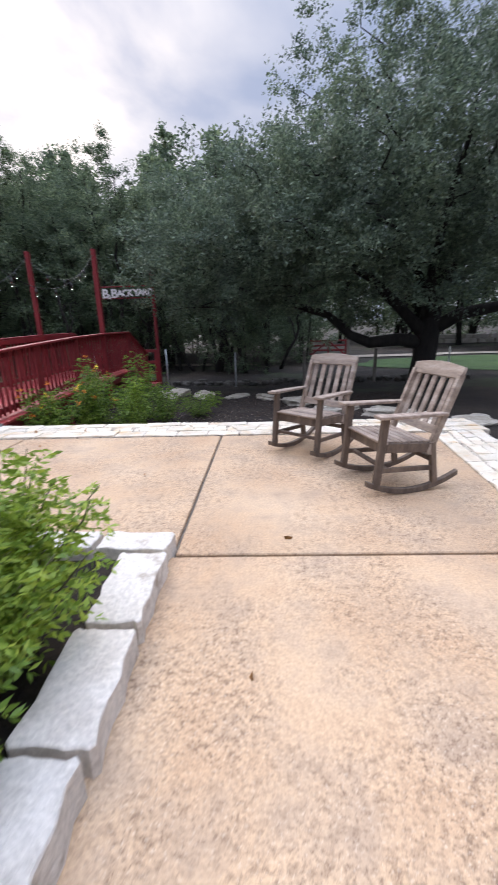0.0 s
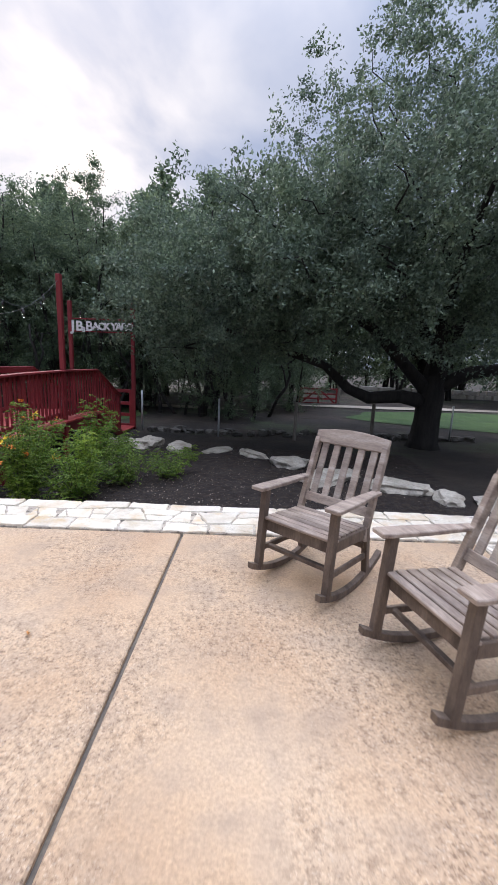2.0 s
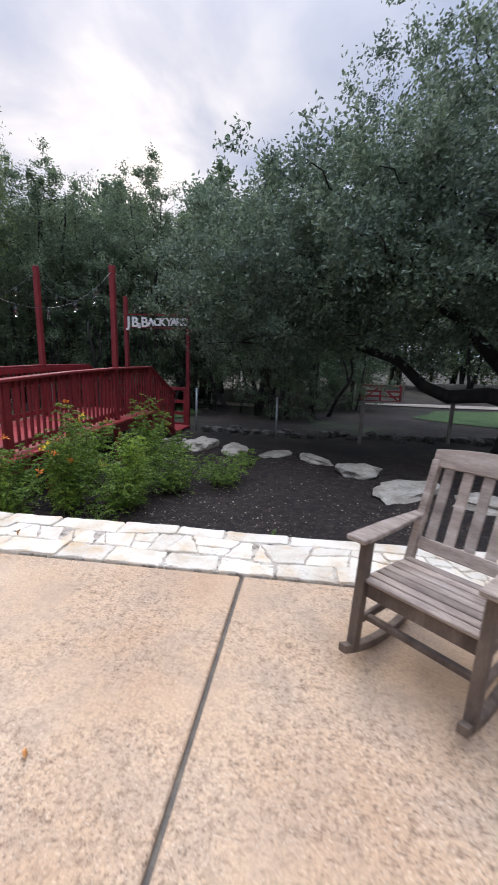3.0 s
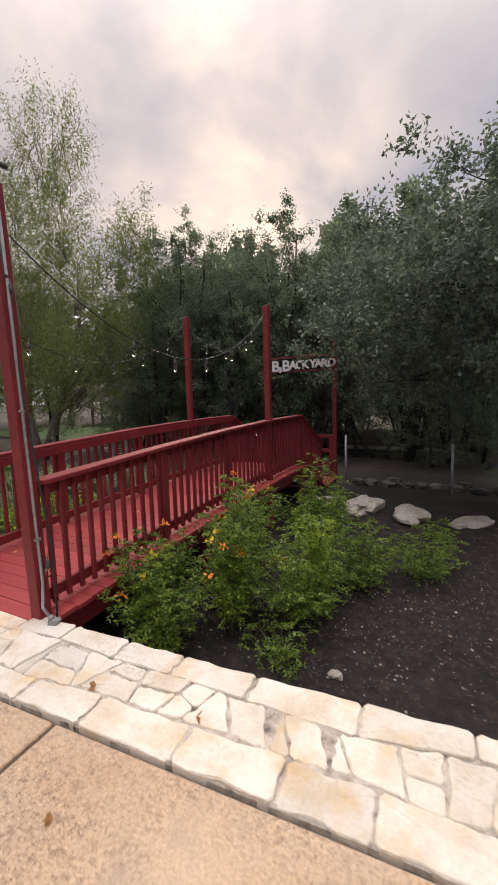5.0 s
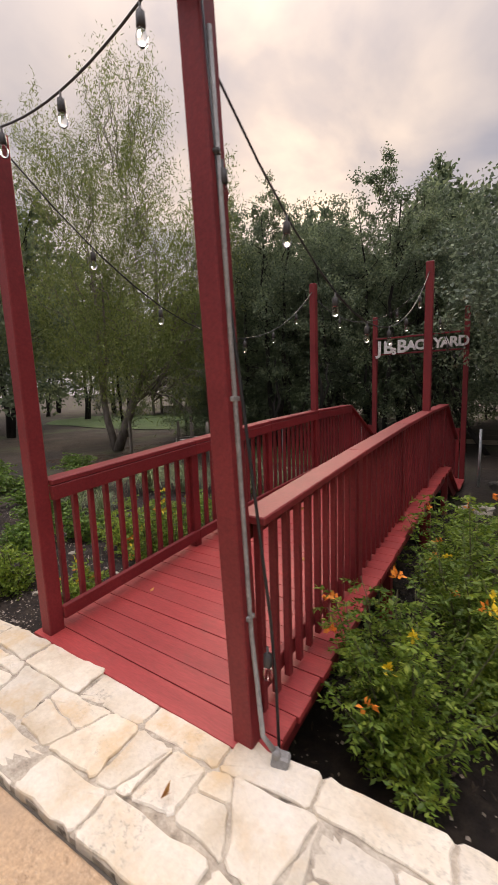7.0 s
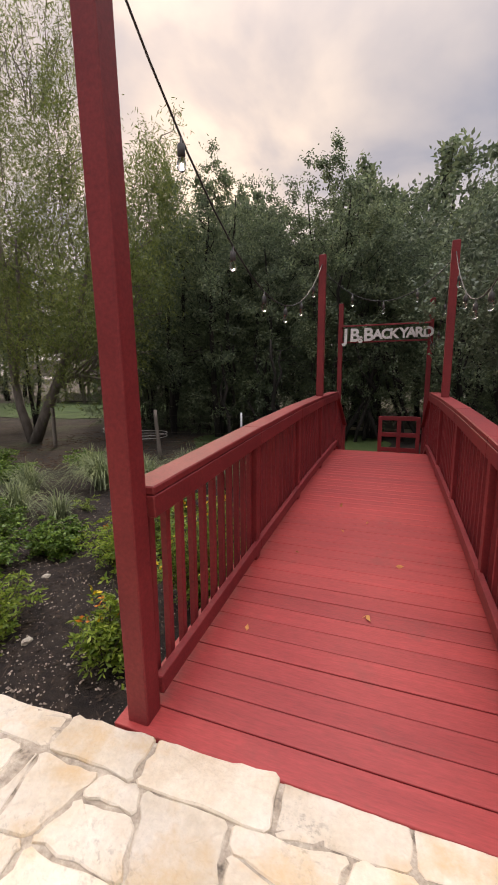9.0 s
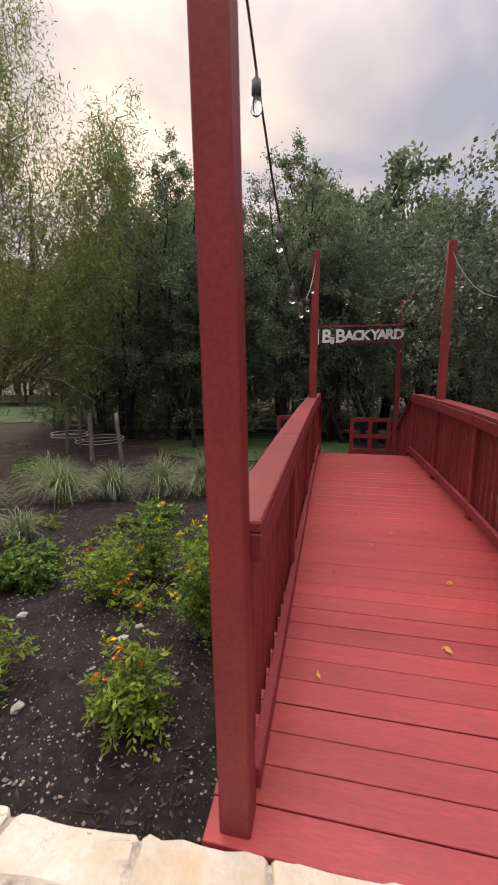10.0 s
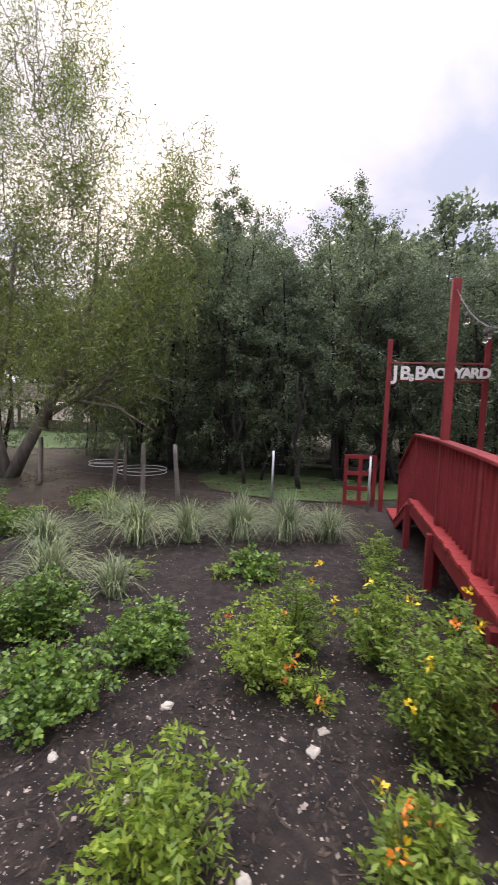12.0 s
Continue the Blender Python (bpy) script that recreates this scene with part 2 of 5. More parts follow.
M_POSTWOOD = surface("grey_post_wood", [(0.3, (0.12, 0.10, 0.08)), (0.7, (0.28, 0.25, 0.21))], 6, 0.9, 40, (0.6, 0.004), None, 0, (2, 2, 0.4))
M_BLACK = surface("black_rubber", [(0.3, (0.012, 0.012, 0.012)), (0.7, (0.03, 0.03, 0.03))], 30, 0.55)
M_BLACKBOX = surface("black_plastic", [(0.3, (0.025, 0.023, 0.022)), (0.7, (0.05, 0.045, 0.042))], 20, 0.5)
M_GREY = surface("grey_conduit", [(0.3, (0.21, 0.20, 0.19)), (0.7, (0.34, 0.33, 0.31))], 12, 0.6, 60)
M_LEAFDRY = surface("dry_leaf", [(0.3, (0.32, 0.14, 0.04)), (0.7, (0.5, 0.26, 0.08))], 30, 0.8, None, (0.3, 0.002), None, 0.4)
M_FARWALL = surface("pale_wall", [(0.3, (0.48, 0.42, 0.36)), (0.7, (0.66, 0.60, 0.54))], 1.5, 0.9)
M_ROOF = surface("brown_roof", [(0.3, (0.07, 0.055, 0.045)), (0.7, (0.13, 0.10, 0.08))], 3, 0.9)

M_GLASS, gn, gl, gb = shader("bulb_glass")
gb.inputs["Base Color"].default_value = (0.95, 0.95, 0.93, 1)
gb.inputs["Transmission Weight"].default_value = 1.0
gb.inputs["Roughness"].default_value = 0.03
gb.inputs["IOR"].default_value = 1.3


# ---- mesh helpers ----
def mesh_of(name, verts, faces, material, smooth=False):
    me = bpy.data.meshes.new(name)
    me.from_pydata([tuple(v) for v in verts], [], [tuple(f) for f in faces])
    me.materials.append(material)
    if smooth:
        me.polygons.foreach_set("use_smooth", [True] * len(me.polygons))
    me.update()
    return me


def thing(name, label, category, group="", kind="", at=None):
    ob = tagged(new(name), label, category, group, kind)
    if at is not None:
        ob.matrix_world = at
    return ob


def under(name, me, parent, label=""):
    ob = new(name, me)
    ob.parent = parent
    if label:
        ob["label"] = label
    return ob


def part(name, bm, material, parent, label="", smooth=False):
    me = bpy.data.meshes.new(name)
    bm.to_mesh(me)
    bm.free()
    me.materials.append(material)
    if smooth:
        me.polygons.foreach_set("use_smooth", [True] * len(me.polygons))
    return under(name, me, parent, label)


def box(size, m=Matrix(), soft=0.004, bm=None):
    """A box with bevelled edges, of that size, centred on m."""
    own = bm or bmesh.new()
    made = bmesh.ops.create_cube(own, size=1.0, matrix=m @ Matrix.Diagonal((*size, 1)))
    if soft:
        edges = list({e for v in made["verts"] for e in v.link_edges})
        bmesh.ops.bevel(own, geom=edges, offset=soft, segments=1, affect="EDGES", profile=0.5)
    return own


def beam(a, b, w, h, soft=0.004, bm=None):
    """A bar of width w and height h from a to b."""
    a, b = Vector(a), Vector(b)
    d = b - a
    q = d.to_track_quat("Y", "Z").to_matrix().to_4x4()
    return box((w, d.length, h), Matrix.Translation((a + b) / 2) @ q, soft, bm)


def prism(outline, depth, m=Matrix(), soft=0.003):
    """An outline in x, y drawn out along z by depth."""
    bm = bmesh.new()
    low = [bm.verts.new((x, y, -depth / 2)) for x, y in outline]
    f = bm.faces.new(low)
    up = bmesh.ops.extrude_face_region(bm, geom=[f])
    bmesh.ops.translate(bm, verts=[v for v in up["geom"] if isinstance(v, bmesh.types.BMVert)], vec=(0, 0, depth))
    bmesh.ops.recalc_face_normals(bm, faces=bm.faces)
    if soft:
        bmesh.ops.bevel(bm, geom=bm.edges[:], offset=soft, segments=1, affect="EDGES", profile=0.5)
    bm.transform(m)
    return bm


def tubes(lines, sides=6):
    """Vertices and faces of round rods, each a list of (point, radius)."""
    verts, faces = [], []
    for line in lines:
        base = len(verts)
        for k, (p, r) in enumerate(line):
            p = Vector(p)
            d = Vector(line[min(k + 1, len(line) - 1)][0]) - Vector(line[max(k - 1, 0)][0])
            d = d.normalized() if d.length > 1e-6 else Vector((0, 0, 1))
            s = d.cross(Vector((0.31, 0.95, 0.07))).normalized()
            u = d.cross(s)
            for j in range(sides):
                a = 2 * math.pi * j / sides
                verts.append(p + r * (math.cos(a) * s + math.sin(a) * u))
        for k in range(len(line) - 1):
            for j in range(sides):
                a, b = base + k * sides + j, base + k * sides + (j + 1) % sides
                faces.append((a, b, b + sides, a + sides))
        faces.append(tuple(base + j for j in reversed(range(sides))))
        faces.append(tuple(base + (len(line) - 1) * sides + j for j in range(sides)))
    return verts, faces


def tube_part(name, lines, material, parent, label="", sides=6):
    v, f = tubes(lines, sides)
    return under(name, mesh_of(name, v, f, material, True), parent, label)


def leaves_mesh(name, centres, length, width, material, rng, down=0.0, dirs=None):
    """One folded four-cornered blade of a leaf at each centre, turned at random."""
    n = len(centres)
    d = rng.normal(size=(n, 3)) if dirs is None else dirs + rng.normal(size=(n, 3)) * 0.35
    d[:, 2] -= down
    d /= np.linalg.norm(d, axis=1)[:, None]
    s = np.cross(d, rng.normal(size=(n, 3)))
    s /= np.linalg.norm(s, axis=1)[:, None] + 1e-9
    up = np.cross(s, d)
    L = (length * rng.uniform(0.65, 1.3, n))[:, None]
    W = (width * rng.uniform(0.7, 1.3, n))[:, None]
    v = np.empty((n, 4, 3))
    v[:, 0] = centres
    v[:, 1] = centres + d * L * 0.5 + s * W * 0.5 + up * W * 0.15
    v[:, 2] = centres + d * L - up * L * 0.08
    v[:, 3] = centres + d * L * 0.5 - s * W * 0.5 + up * W * 0.15
    me = bpy.data.meshes.new(name)
    me.vertices.add(4 * n)
    me.vertices.foreach_set("co", v.ravel())
    me.loops.add(4 * n)
    me.loops.foreach_set("vertex_index", np.arange(4 * n, dtype=np.int32))
    me.polygons.add(n)
    me.polygons.foreach_set("loop_start", np.arange(0, 4 * n, 4, dtype=np.int32))
    me.materials.append(material)
    me.update(calc_edges=True)
    return me


def smooth_step(a, b, x):
    t = min(1.0, max(0.0, (x - a) / (b - a)))
    return t * t * (3 - 2 * t)


# ---- ground ----
def ground_z(x, y):
    near = smooth_step(9.0, 5.5, y) * smooth_step(-3.5, -5.0, x)
    far = smooth_step(14, 30, y)
    return -0.60 + 0.14 * near - 0.1 * far + 0.035 * noise.noise(Vector((x * 0.5, y * 0.5, 0.0)))


def spread(near, far, step, growth):
    out, v, s = [], 0.0, step
    while v < far:
        out.append(v)
        if v > near:
            s *= growth
        v += s
    out.append(far)
    return [-v for v in reversed(out[1:])] + out


def sheet(name, xs, ys, lift, material, z_of):
    v = [(x, y, z_of(x, y) + lift) for y in ys for x in xs]
    w = len(xs)
    f = [(j * w + i, j * w + i + 1, (j + 1) * w + i + 1, (j + 1) * w + i) for j in range(len(ys) - 1) for i in range(w - 1)]
    return mesh_of(name, v, f, material, True)


axis_xy = spread(24, 2500, 0.8, 1.25)
tagged(new("ground", sheet("ground", axis_xy, [y + 6 for y in axis_xy], 0.0, M_GROUND, ground_z)), "dark earth with fallen leaves and sparse grass", "ground", kind="structure")


def mulch_z(x, y):
    return ground_z(x, y) + 0.03 * noise.noise(Vector((x * 1.7, y * 1.7, 3.0))) + 0.025 * noise.noise(Vector((x * 6, y * 6, 1.0)))


tagged(new("ground_mulch", sheet("mulch", [-9.5 + 0.1 * i for i in range(150)], [4.4 + 0.1 * i for i in range(70)], 0.035, M_MULCH, mulch_z)), "dark bark mulch with pale grit in a garden bed", "mulch", kind="structure")


def patch(name, cx, cy, rx, ry, material, label, category, lift=0.02, turn=0.0):
    """An uneven oval of ground cover."""
    v, f = [(cx, cy, ground_z(cx, cy) + lift)], []
    n, rings = 48, 6
    for k in range(1, rings + 1):
        for j in range(n):
            a = 2 * math.pi * j / n
            r = k / rings * (1 + 0.14 * noise.noise(Vector((math.cos(a) * 2, math.sin(a) * 2, cx))))
            px, py = rx * r * math.cos(a), ry * r * math.sin(a)
            x, y = cx + px * math.cos(turn) - py * math.sin(turn), cy + px * math.sin(turn) + py * math.cos(turn)
            v.append((x, y, ground_z(x, y) + lift))
    for j in range(n):
        f.append((0, 1 + j, 1 + (j + 1) % n))
        for k in range(rings - 1):
            a, b = 1 + k * n + j, 1 + k * n + (j + 1) % n
            f.append((a, a + n, b + n, b))
    return tagged(new(name, mesh_of(name, v, f, material, True)), label, category, kind="structure")


patch("ground_lawn", 16.5, 19.6, 10.5, 4.6, M_LAWN, "mown green lawn beyond the fence", "lawn", 0.03)
patch("ground_lawn", -6.1, 16.6, 3.2, 2.8, M_LAWN, "shaded green lawn beyond the fence", "lawn", 0.03)
patch("ground_lawn", -24.0, 27.0, 13.0, 7.0, M_LAWN, "sunlit green lawn far off", "lawn", 0.04)
patch("ground_path", 9.6, 25.2, 7.0, 0.9, M_PATH, "pale gravel drive across the grass", "path", 0.05, 0.15)
patch("ground_path", -3.0, 20.5, 4.0, 0.7, M_PATH, "pale gravel path under the trees", "path", 0.06, -0.1)

# ---- patio: slabs and flagstone band, on axes turned by about three degrees ----
PATIO = Matrix.Translation((1.27, 4.81, 0.0)) @ pose(0, 0, 0, 0, 0, 3.15)
patio = thing("floor_patio", "tan concrete patio of large slabs with dark joints", "patio", kind="structure", at=PATIO)


def border_u(v):
    """Inner edge of the flagstone border along the patio's far side, which runs slightly askew."""
    return 2.64 + 0.115 * v


def slab(u0, u1, v0, v1, last=False):
    g = 0.013
    bm = box((u1 - u0 - 2 * g, v1 - v0 - 2 * g, 0.16), Matrix.Translation(((u0 + u1) / 2, (v0 + v1) / 2, -0.08)), 0.008)
    for p in bm.verts:
        f = (p.co.x - u0) / (u1 - u0)
        lean = 0.0236 * p.co.y
        p.co.x += (1 - f) * lean + f * (border_u(p.co.y) + 0.02 - u1 if last else lean)
    return part("slab", bm, M_CONCRETE, patio)


for u0, u1 in ((-9.4, -7.65), (-7.65, -5.1), (-5.1, -2.55), (-2.55, 0.0), (0.0, 2.64)):
    slab(u0, u1, -2.74, 0.0, u0 == 0.0)
for v0, v1 in ((-5.5, -2.74), (-8.3, -5.5)):
    slab(-0.35, 2.4, v0, v1, True)
    for u0, u1 in ((-9.4, -7.65), (-7.65, -5.1), (-5.1, -2.55)):
        slab(u0, u1, v0, v1)

bed = sheet("slab_bed", [-9.5, 2.9], [-8.3, 0.05], -0.025, M_JOINT, lambda x, y: 0.0)
for p in bed.vertices:
    if p.co.x > 0:
        p.co.x = border_u(p.co.y) + 0.3
under("slab_bed", bed, patio)

# supporting wall and mortar under the flagstones
band = thing("pavement_flagstone", "cream limestone flagstone border set in cream mortar", "stone border", kind="structure", at=PATIO)
part("mortar_bed", box((12.9, 0.64, 0.75), Matrix.Translation((-3.05, 0.325, -0.363)), 0.01), M_MORTAR, band)
side_bed = box((0.62, 8.3, 0.75), Matrix.Translation((0.32, -4.2, -0.363)), 0.01)
for p in side_bed.verts:
    p.co.x += border_u(p.co.y)
part("mortar_bed", side_bed, M_MORTAR, band)

stone_rng = random.Random(5)


def stone_piece(poly, z0, z1, material, parent, name="stone", rough=0.012):
    """A stone from a flat outline: rounded corners, a worn upper edge, an uneven top."""
    r = stone_rng
    c = Vector((sum(p[0] for p in poly) / len(poly), sum(p[1] for p in poly) / len(poly)))
    ring = []
    n = len(poly)
    for k in range(n):
        p, q, o = Vector(poly[k]), Vector(poly[(k + 1) % n]), Vector(poly[k - 1])
        cut = min(0.2, 0.018 / max((q - p).length, 0.05))
        cut2 = min(0.2, 0.018 / max((o - p).length, 0.05))
        ring.append(p.lerp(o, cut2))
        ring.append(p.lerp(q, cut))
        if (q - p).length > 0.16:
            for t in (0.17, 0.34, 0.52, 0.68, 0.85):
                side = Vector((-(q - p).y, (q - p).x)).normalized()
                ring.append(p.lerp(q, t) + side * r.uniform(-rough * 0.4, rough * 1.1))
    m = len(ring)
    tilt = Vector((r.uniform(-0.02, 0.02), r.uniform(-0.02, 0.02)))
    top = z1 + r.uniform(-0.006, 0.006)
    edge = 0.006
    v = [(*(p - c), z0) for p in ring]
    v += [(*(p - c), top - edge + tilt.dot(p - c)) for p in ring]
    v += [(*((p - c) * (1 - edge / max((p - c).length, 0.03))), top + tilt.dot(p - c) + r.uniform(-0.003, 0.003)) for p in ring]
    v.append((0, 0, top + r.uniform(0.0, 0.006)))
    f = []
    for k in range(m):
        j = (k + 1) % m
        f += [(k, j, m + j, m + k), (m + k, m + j, 2 * m + j, 2 * m + k), (2 * m + k, 2 * m + j, 3 * m)]
    ob = under(name, mesh_of(name, v, f, material), parent)
    ob.location = (c.x, c.y, 0)
    return ob


def flag_rows(length, width, to_uv):
    """Outer course of long blocks, inner course of slabs, and broken pieces between; to_uv places (along, across)."""
    r = stone_rng
    g = 0.005

    def put(pts):
        c = Vector((sum(p[0] for p in pts) / len(pts), sum(p[1] for p in pts) / len(pts)))
        poly = []
        for p in pts:
            d = Vector(p) - c
            poly.append(to_uv(*(Vector(p) - d.normalized() * g)))
        a = sum(poly[k][0] * poly[(k + 1) % len(poly)][1] - poly[(k + 1) % len(poly)][0] * poly[k][1] for k in range(len(poly)))
        stone_piece(poly if a > 0 else poly[::-1], -0.05, 0.020, M_STONE, band)

    def wave(s, base):
        return base + 0.055 * noise.noise(Vector((s * 2.1, base * 9, 0))) + 0.02 * noise.noise(Vector((s * 7.3, base * 5, 2)))

    inner, outer = width * 0.30, width * 0.72
    for lo, hi, a, b in ((0.0, inner, 0.34, 0.62), (outer, width, 0.40, 0.60)):
        s = 0.0
        while s < length - 0.05:
            e = min(length, s + r.uniform(a, b))
            if length - e < 0.2:
                e = length
            lo_w = (lambda x: wave(x, lo)) if lo else (lambda x: lo)
            hi_w = (lambda x: wave(x, hi)) if hi < width else (lambda x: hi + 0.02 * noise.noise(Vector((x * 5, 3, 0))))
            put([(s, lo_w(s)), (e, lo_w(e)), (e, hi_w(e)), (s, hi_w(s))])
            s = e
    s, skew = 0.0, 0.0
    while s < length - 0.05:
        e = min(length, s + r.uniform(0.15, 0.33))
        if length - e < 0.14:
            e = length
        nk = 0.0 if e == length else r.uniform(-0.07, 0.07)
        a, b, c, d = (s - skew, wave(s, inner)), (e - nk, wave(e, inner)), (e + nk, wave(e, outer)), (s + skew, wave(s, outer))
        kind = r.random()
        if kind < 0.42:
            t, t2 = r.uniform(0.35, 0.65), r.uniform(0.35, 0.65)
            p, q = Vector(a).lerp(Vector(d), t), Vector(b).lerp(Vector(c), t2)
            put([a, b, q, p])
            put([p, q, c, d])
        elif kind < 0.62:
            p = Vector(a).lerp(Vector(b), r.uniform(0.5, 0.7))
            put([a, p, c, d] if r.random() < 0.5 else [a, p, Vector(c).lerp(Vector(d), 0.3), d])
            put([p, b, c])
        else:
            put([a, b, c, d])
        s, skew = e, nk


flag_rows(12.85, 0.655, lambda s, w: (-9.45 + s, w))
flag_rows(8.2, 0.64, lambda s, w: (border_u(-0.02 - s) + w, -0.02 - s))

# raised stone edging round the planting bed inside the patio
edging = thing("kerb_edging", "grey-white limestone block edging round a planting bed", "edging", kind="structure", at=PATIO)
v = -2.62
stone_piece([(-0.51, v - 0.20), (-0.08, v - 0.22), (-0.06, v - 0.02), (-0.50, v)], -0.05, 0.11, M_CURB, edging, "block", 0.012)
for k in range(2):
    stone_piece([(-1.10 - k * 0.6, v - 0.20), (-0.54 - k * 0.6, v - 0.20), (-0.53 - k * 0.6, v), (-1.10 - k * 0.6, v + 0.01)], -0.05, 0.11, M_CURB, edging, "block", 0.012)
v -= 0.25
for k, ln in enumerate((0.58, 0.53, 0.56, 0.62, 0.58, 0.6, 0.6)):
    stone_piece([(-0.31 - 0.02 * (k % 2), v - ln), (-0.055 + 0.012 * (k % 2), v - ln), (-0.06, v - 0.02), (-0.33, v - 0.02)], -0.05, 0.12 + 0.01 * (k % 3), M_CURB, edging, "block", 0.014)
    v -= ln + 0.012
tagged(new("ground_bed_soil", sheet("bed_soil", [-1.4 + 0.1 * i for i in range(27)], [-3.2 + 0.1 * i for i in range(53)], 0.0, M_MULCH, lambda x, y: 0.02 + 0.03 * noise.noise(Vector((x * 4, y * 4, 7))))), "dark soil inside a raised stone bed", "soil", kind="structure")

# ---- bridge ----
BL, BR = -3.795, -2.22
Y0, Y1, Y2, Y3 = 5.22, 11.1, 12.55, 13.5


def deck_z(y):
    if y < Y1:
        return 0.02 + 0.20 * math.sin(min(1.0, max(0.0, y - Y0) / 5.2) * math.pi / 2)
    if y < Y2:
        return 0.22 - 0.72 * (y - Y1) / (Y2 - Y1)
    return -0.50


bridge = thing("footbridge", "red painted wooden footbridge with railings over a garden bed", "bridge", at=Matrix.Translation((0, 0, -0.6)))


def bpart(name, bm, material=None, label=""):
    bm.transform(Matrix.Translation((0, 0, 0.6)))
    return part(name, bm, material or M_RED, bridge, label)


board_rng = random.Random(9)
y = Y0 - 0.03
while y < Y3:
    w = 0.138
    a, b = deck_z(y), deck_z(y + w)
    if y < Y2 < y + w:
        y = Y2 + 0.004
        continue
    j = board_rng.uniform(-0.012, 0.012)
    bpart("board", beam((BL - 0.10 + j + 0.91, y, (a + b) / 2 - 0.019), (BL - 0.10 + j + 0.91, y + w * 0.985, (a + b) / 2 - 0.019 + (b - a)), 1.82, 0.038, 0.0025), M_DECK)
    y += w + board_rng.choice((0.0008, 0.0015, 0.003, 0.0045))
for x in (BL - 0.06, (BL + BR) / 2, BR + 0.05):
    ys = [Y0, 6.4, 7.6, 8.8, 10.0, Y1, Y2, Y3]
    for a, b in zip(ys, ys[1:]):
        bpart("girder", beam((x, a, deck_z(a) - 0.14), (x, b, deck_z(b - 0.001) - 0.14), 0.045, 0.19))
for x in (BL - 0.1, BR + 0.06):
    for yy in (7.4, 9.4, 11.0):
        bpart("support_post", box((0.09, 0.09, deck_z(yy) + 0.62), Matrix.Translation((x, yy, (deck_z(yy) - 0.70) / 2 - 0.04)), 0.004))
POST_Y = [6.72, 8.12, 11.02]
for side, x in ((-1, BL), (1, BR)):
    for yy, top in ((Y0 + 0.05, 3.10), (9.53, 3.08)):
        bpart("tall_post", box((0.103 if yy < 6 else 0.09, 0.103 if yy < 6 else 0.09, top + 0.65), Matrix.Translation((x, yy, 0)) @ pose(0, 0, 0, 0, (-2.3 if side > 0 else -1.3) if yy < 6 else 0, 0) @ Matrix.Translation((0, 0, (top - 0.65) / 2)), 0.006))
    for yy in POST_Y:
        z = deck_z(yy)
        bpart("rail_post", box((0.085, 0.085, 1.14), Matrix.Translation((x, yy, z + 0.40)), 0.004))
    bpart("rail_post", box((0.085, 0.085, 1.1), Matrix.Translation((x, Y2 - 0.05, deck_z(Y2) + 0.45)), 0.004))
    ys = [Y0 + 0.10, 6.72, 8.12, 9.53, 11.06]
    for a, b in zip(ys, ys[1:]):
        za, zb = deck_z(a), deck_z(b)
        bpart("top_rail", beam((x + side * 0.01, a, za + 1.005), (x + side * 0.01, b, zb + 1.005), 0.145, 0.038, 0.006))
        bpart("upper_rail", beam((x - side * 0.045, a, za + 0.937), (x - side * 0.045, b, zb + 0.937), 0.04, 0.095))
        bpart("bottom_rail", beam((x - side * 0.045, a, za + 0.115), (x - side * 0.045, b, zb + 0.115), 0.04, 0.09))
        n = max(2, int((b - a) / 0.118))
        for k in range(n):
            yy = a + (k + 0.5) * (b - a) / n
            if abs(yy - 9.53) < 0.06:
                continue
            z = deck_z(yy)
            bpart("baluster", box((0.034, 0.036, 0.93), Matrix.Translation((x + side * 0.010, yy, z + 0.515)) @ pose(0, 0, 0, 0, 0, 0), 0.003))
    za, zb = deck_z(Y1) , deck_z(Y2)
    bpart("top_rail", beam((x + side * 0.01, 11.06, za + 1.0), (x + side * 0.01, Y2, zb + 1.0), 0.14, 0.038, 0.006))
    bpart("bottom_rail", beam((x - side * 0.045, 11.06, za + 0.13), (x - side * 0.045, Y2, zb + 0.13), 0.04, 0.09))
    for k in range(9):
        yy = 11.18 + k * 0.142
        bpart("baluster", box((0.034, 0.036, 0.84), Matrix.Translation((x + side * 0.01, yy, deck_z(yy) + 0.56)), 0.003))

# ---- sign arch and gate at the far end of the bridge ----
sign = thing("sign_arch", "red post arch with white wooden letters on thin rails", "sign", at=Matrix.Translation((-3.09, 13.55, -0.6)))
for x in (-0.95, 0.95):
    part("post", box((0.10, 0.10, 3.75), Matrix.Translation((x, 0, 1.87)), 0.006), M_RED, sign)
for z in (2.88, 3.24):
    part("sign_rail", box((1.9, 0.03, 0.035), Matrix.Translation((0, -0.06, z)), 0.003), M_RED, sign)


def letter(ch, x, size, z):
    cu = bpy.data.curves.new("letter", "FONT")
    cu.body, cu.size, cu.extrude, cu.offset = ch, size, 0.012, 0.011
    tmp = new("letter_tmp", cu)
    bpy.context.view_layer.update()
    me = bpy.data.meshes.new_from_object(tmp.evaluated_get(bpy.context.evaluated_depsgraph_get()))
    bpy.data.objects.remove(tmp)
    bpy.data.curves.remove(cu)
    me.name = "letter"
    me.materials.clear()
    me.materials.append(M_WHITE)
    me.transform(pose(0, 0, 0, 90, 0, 0))
    ob = under("letter", me, sign, "white wooden letter")
    ob.location = (x, -0.095, z)


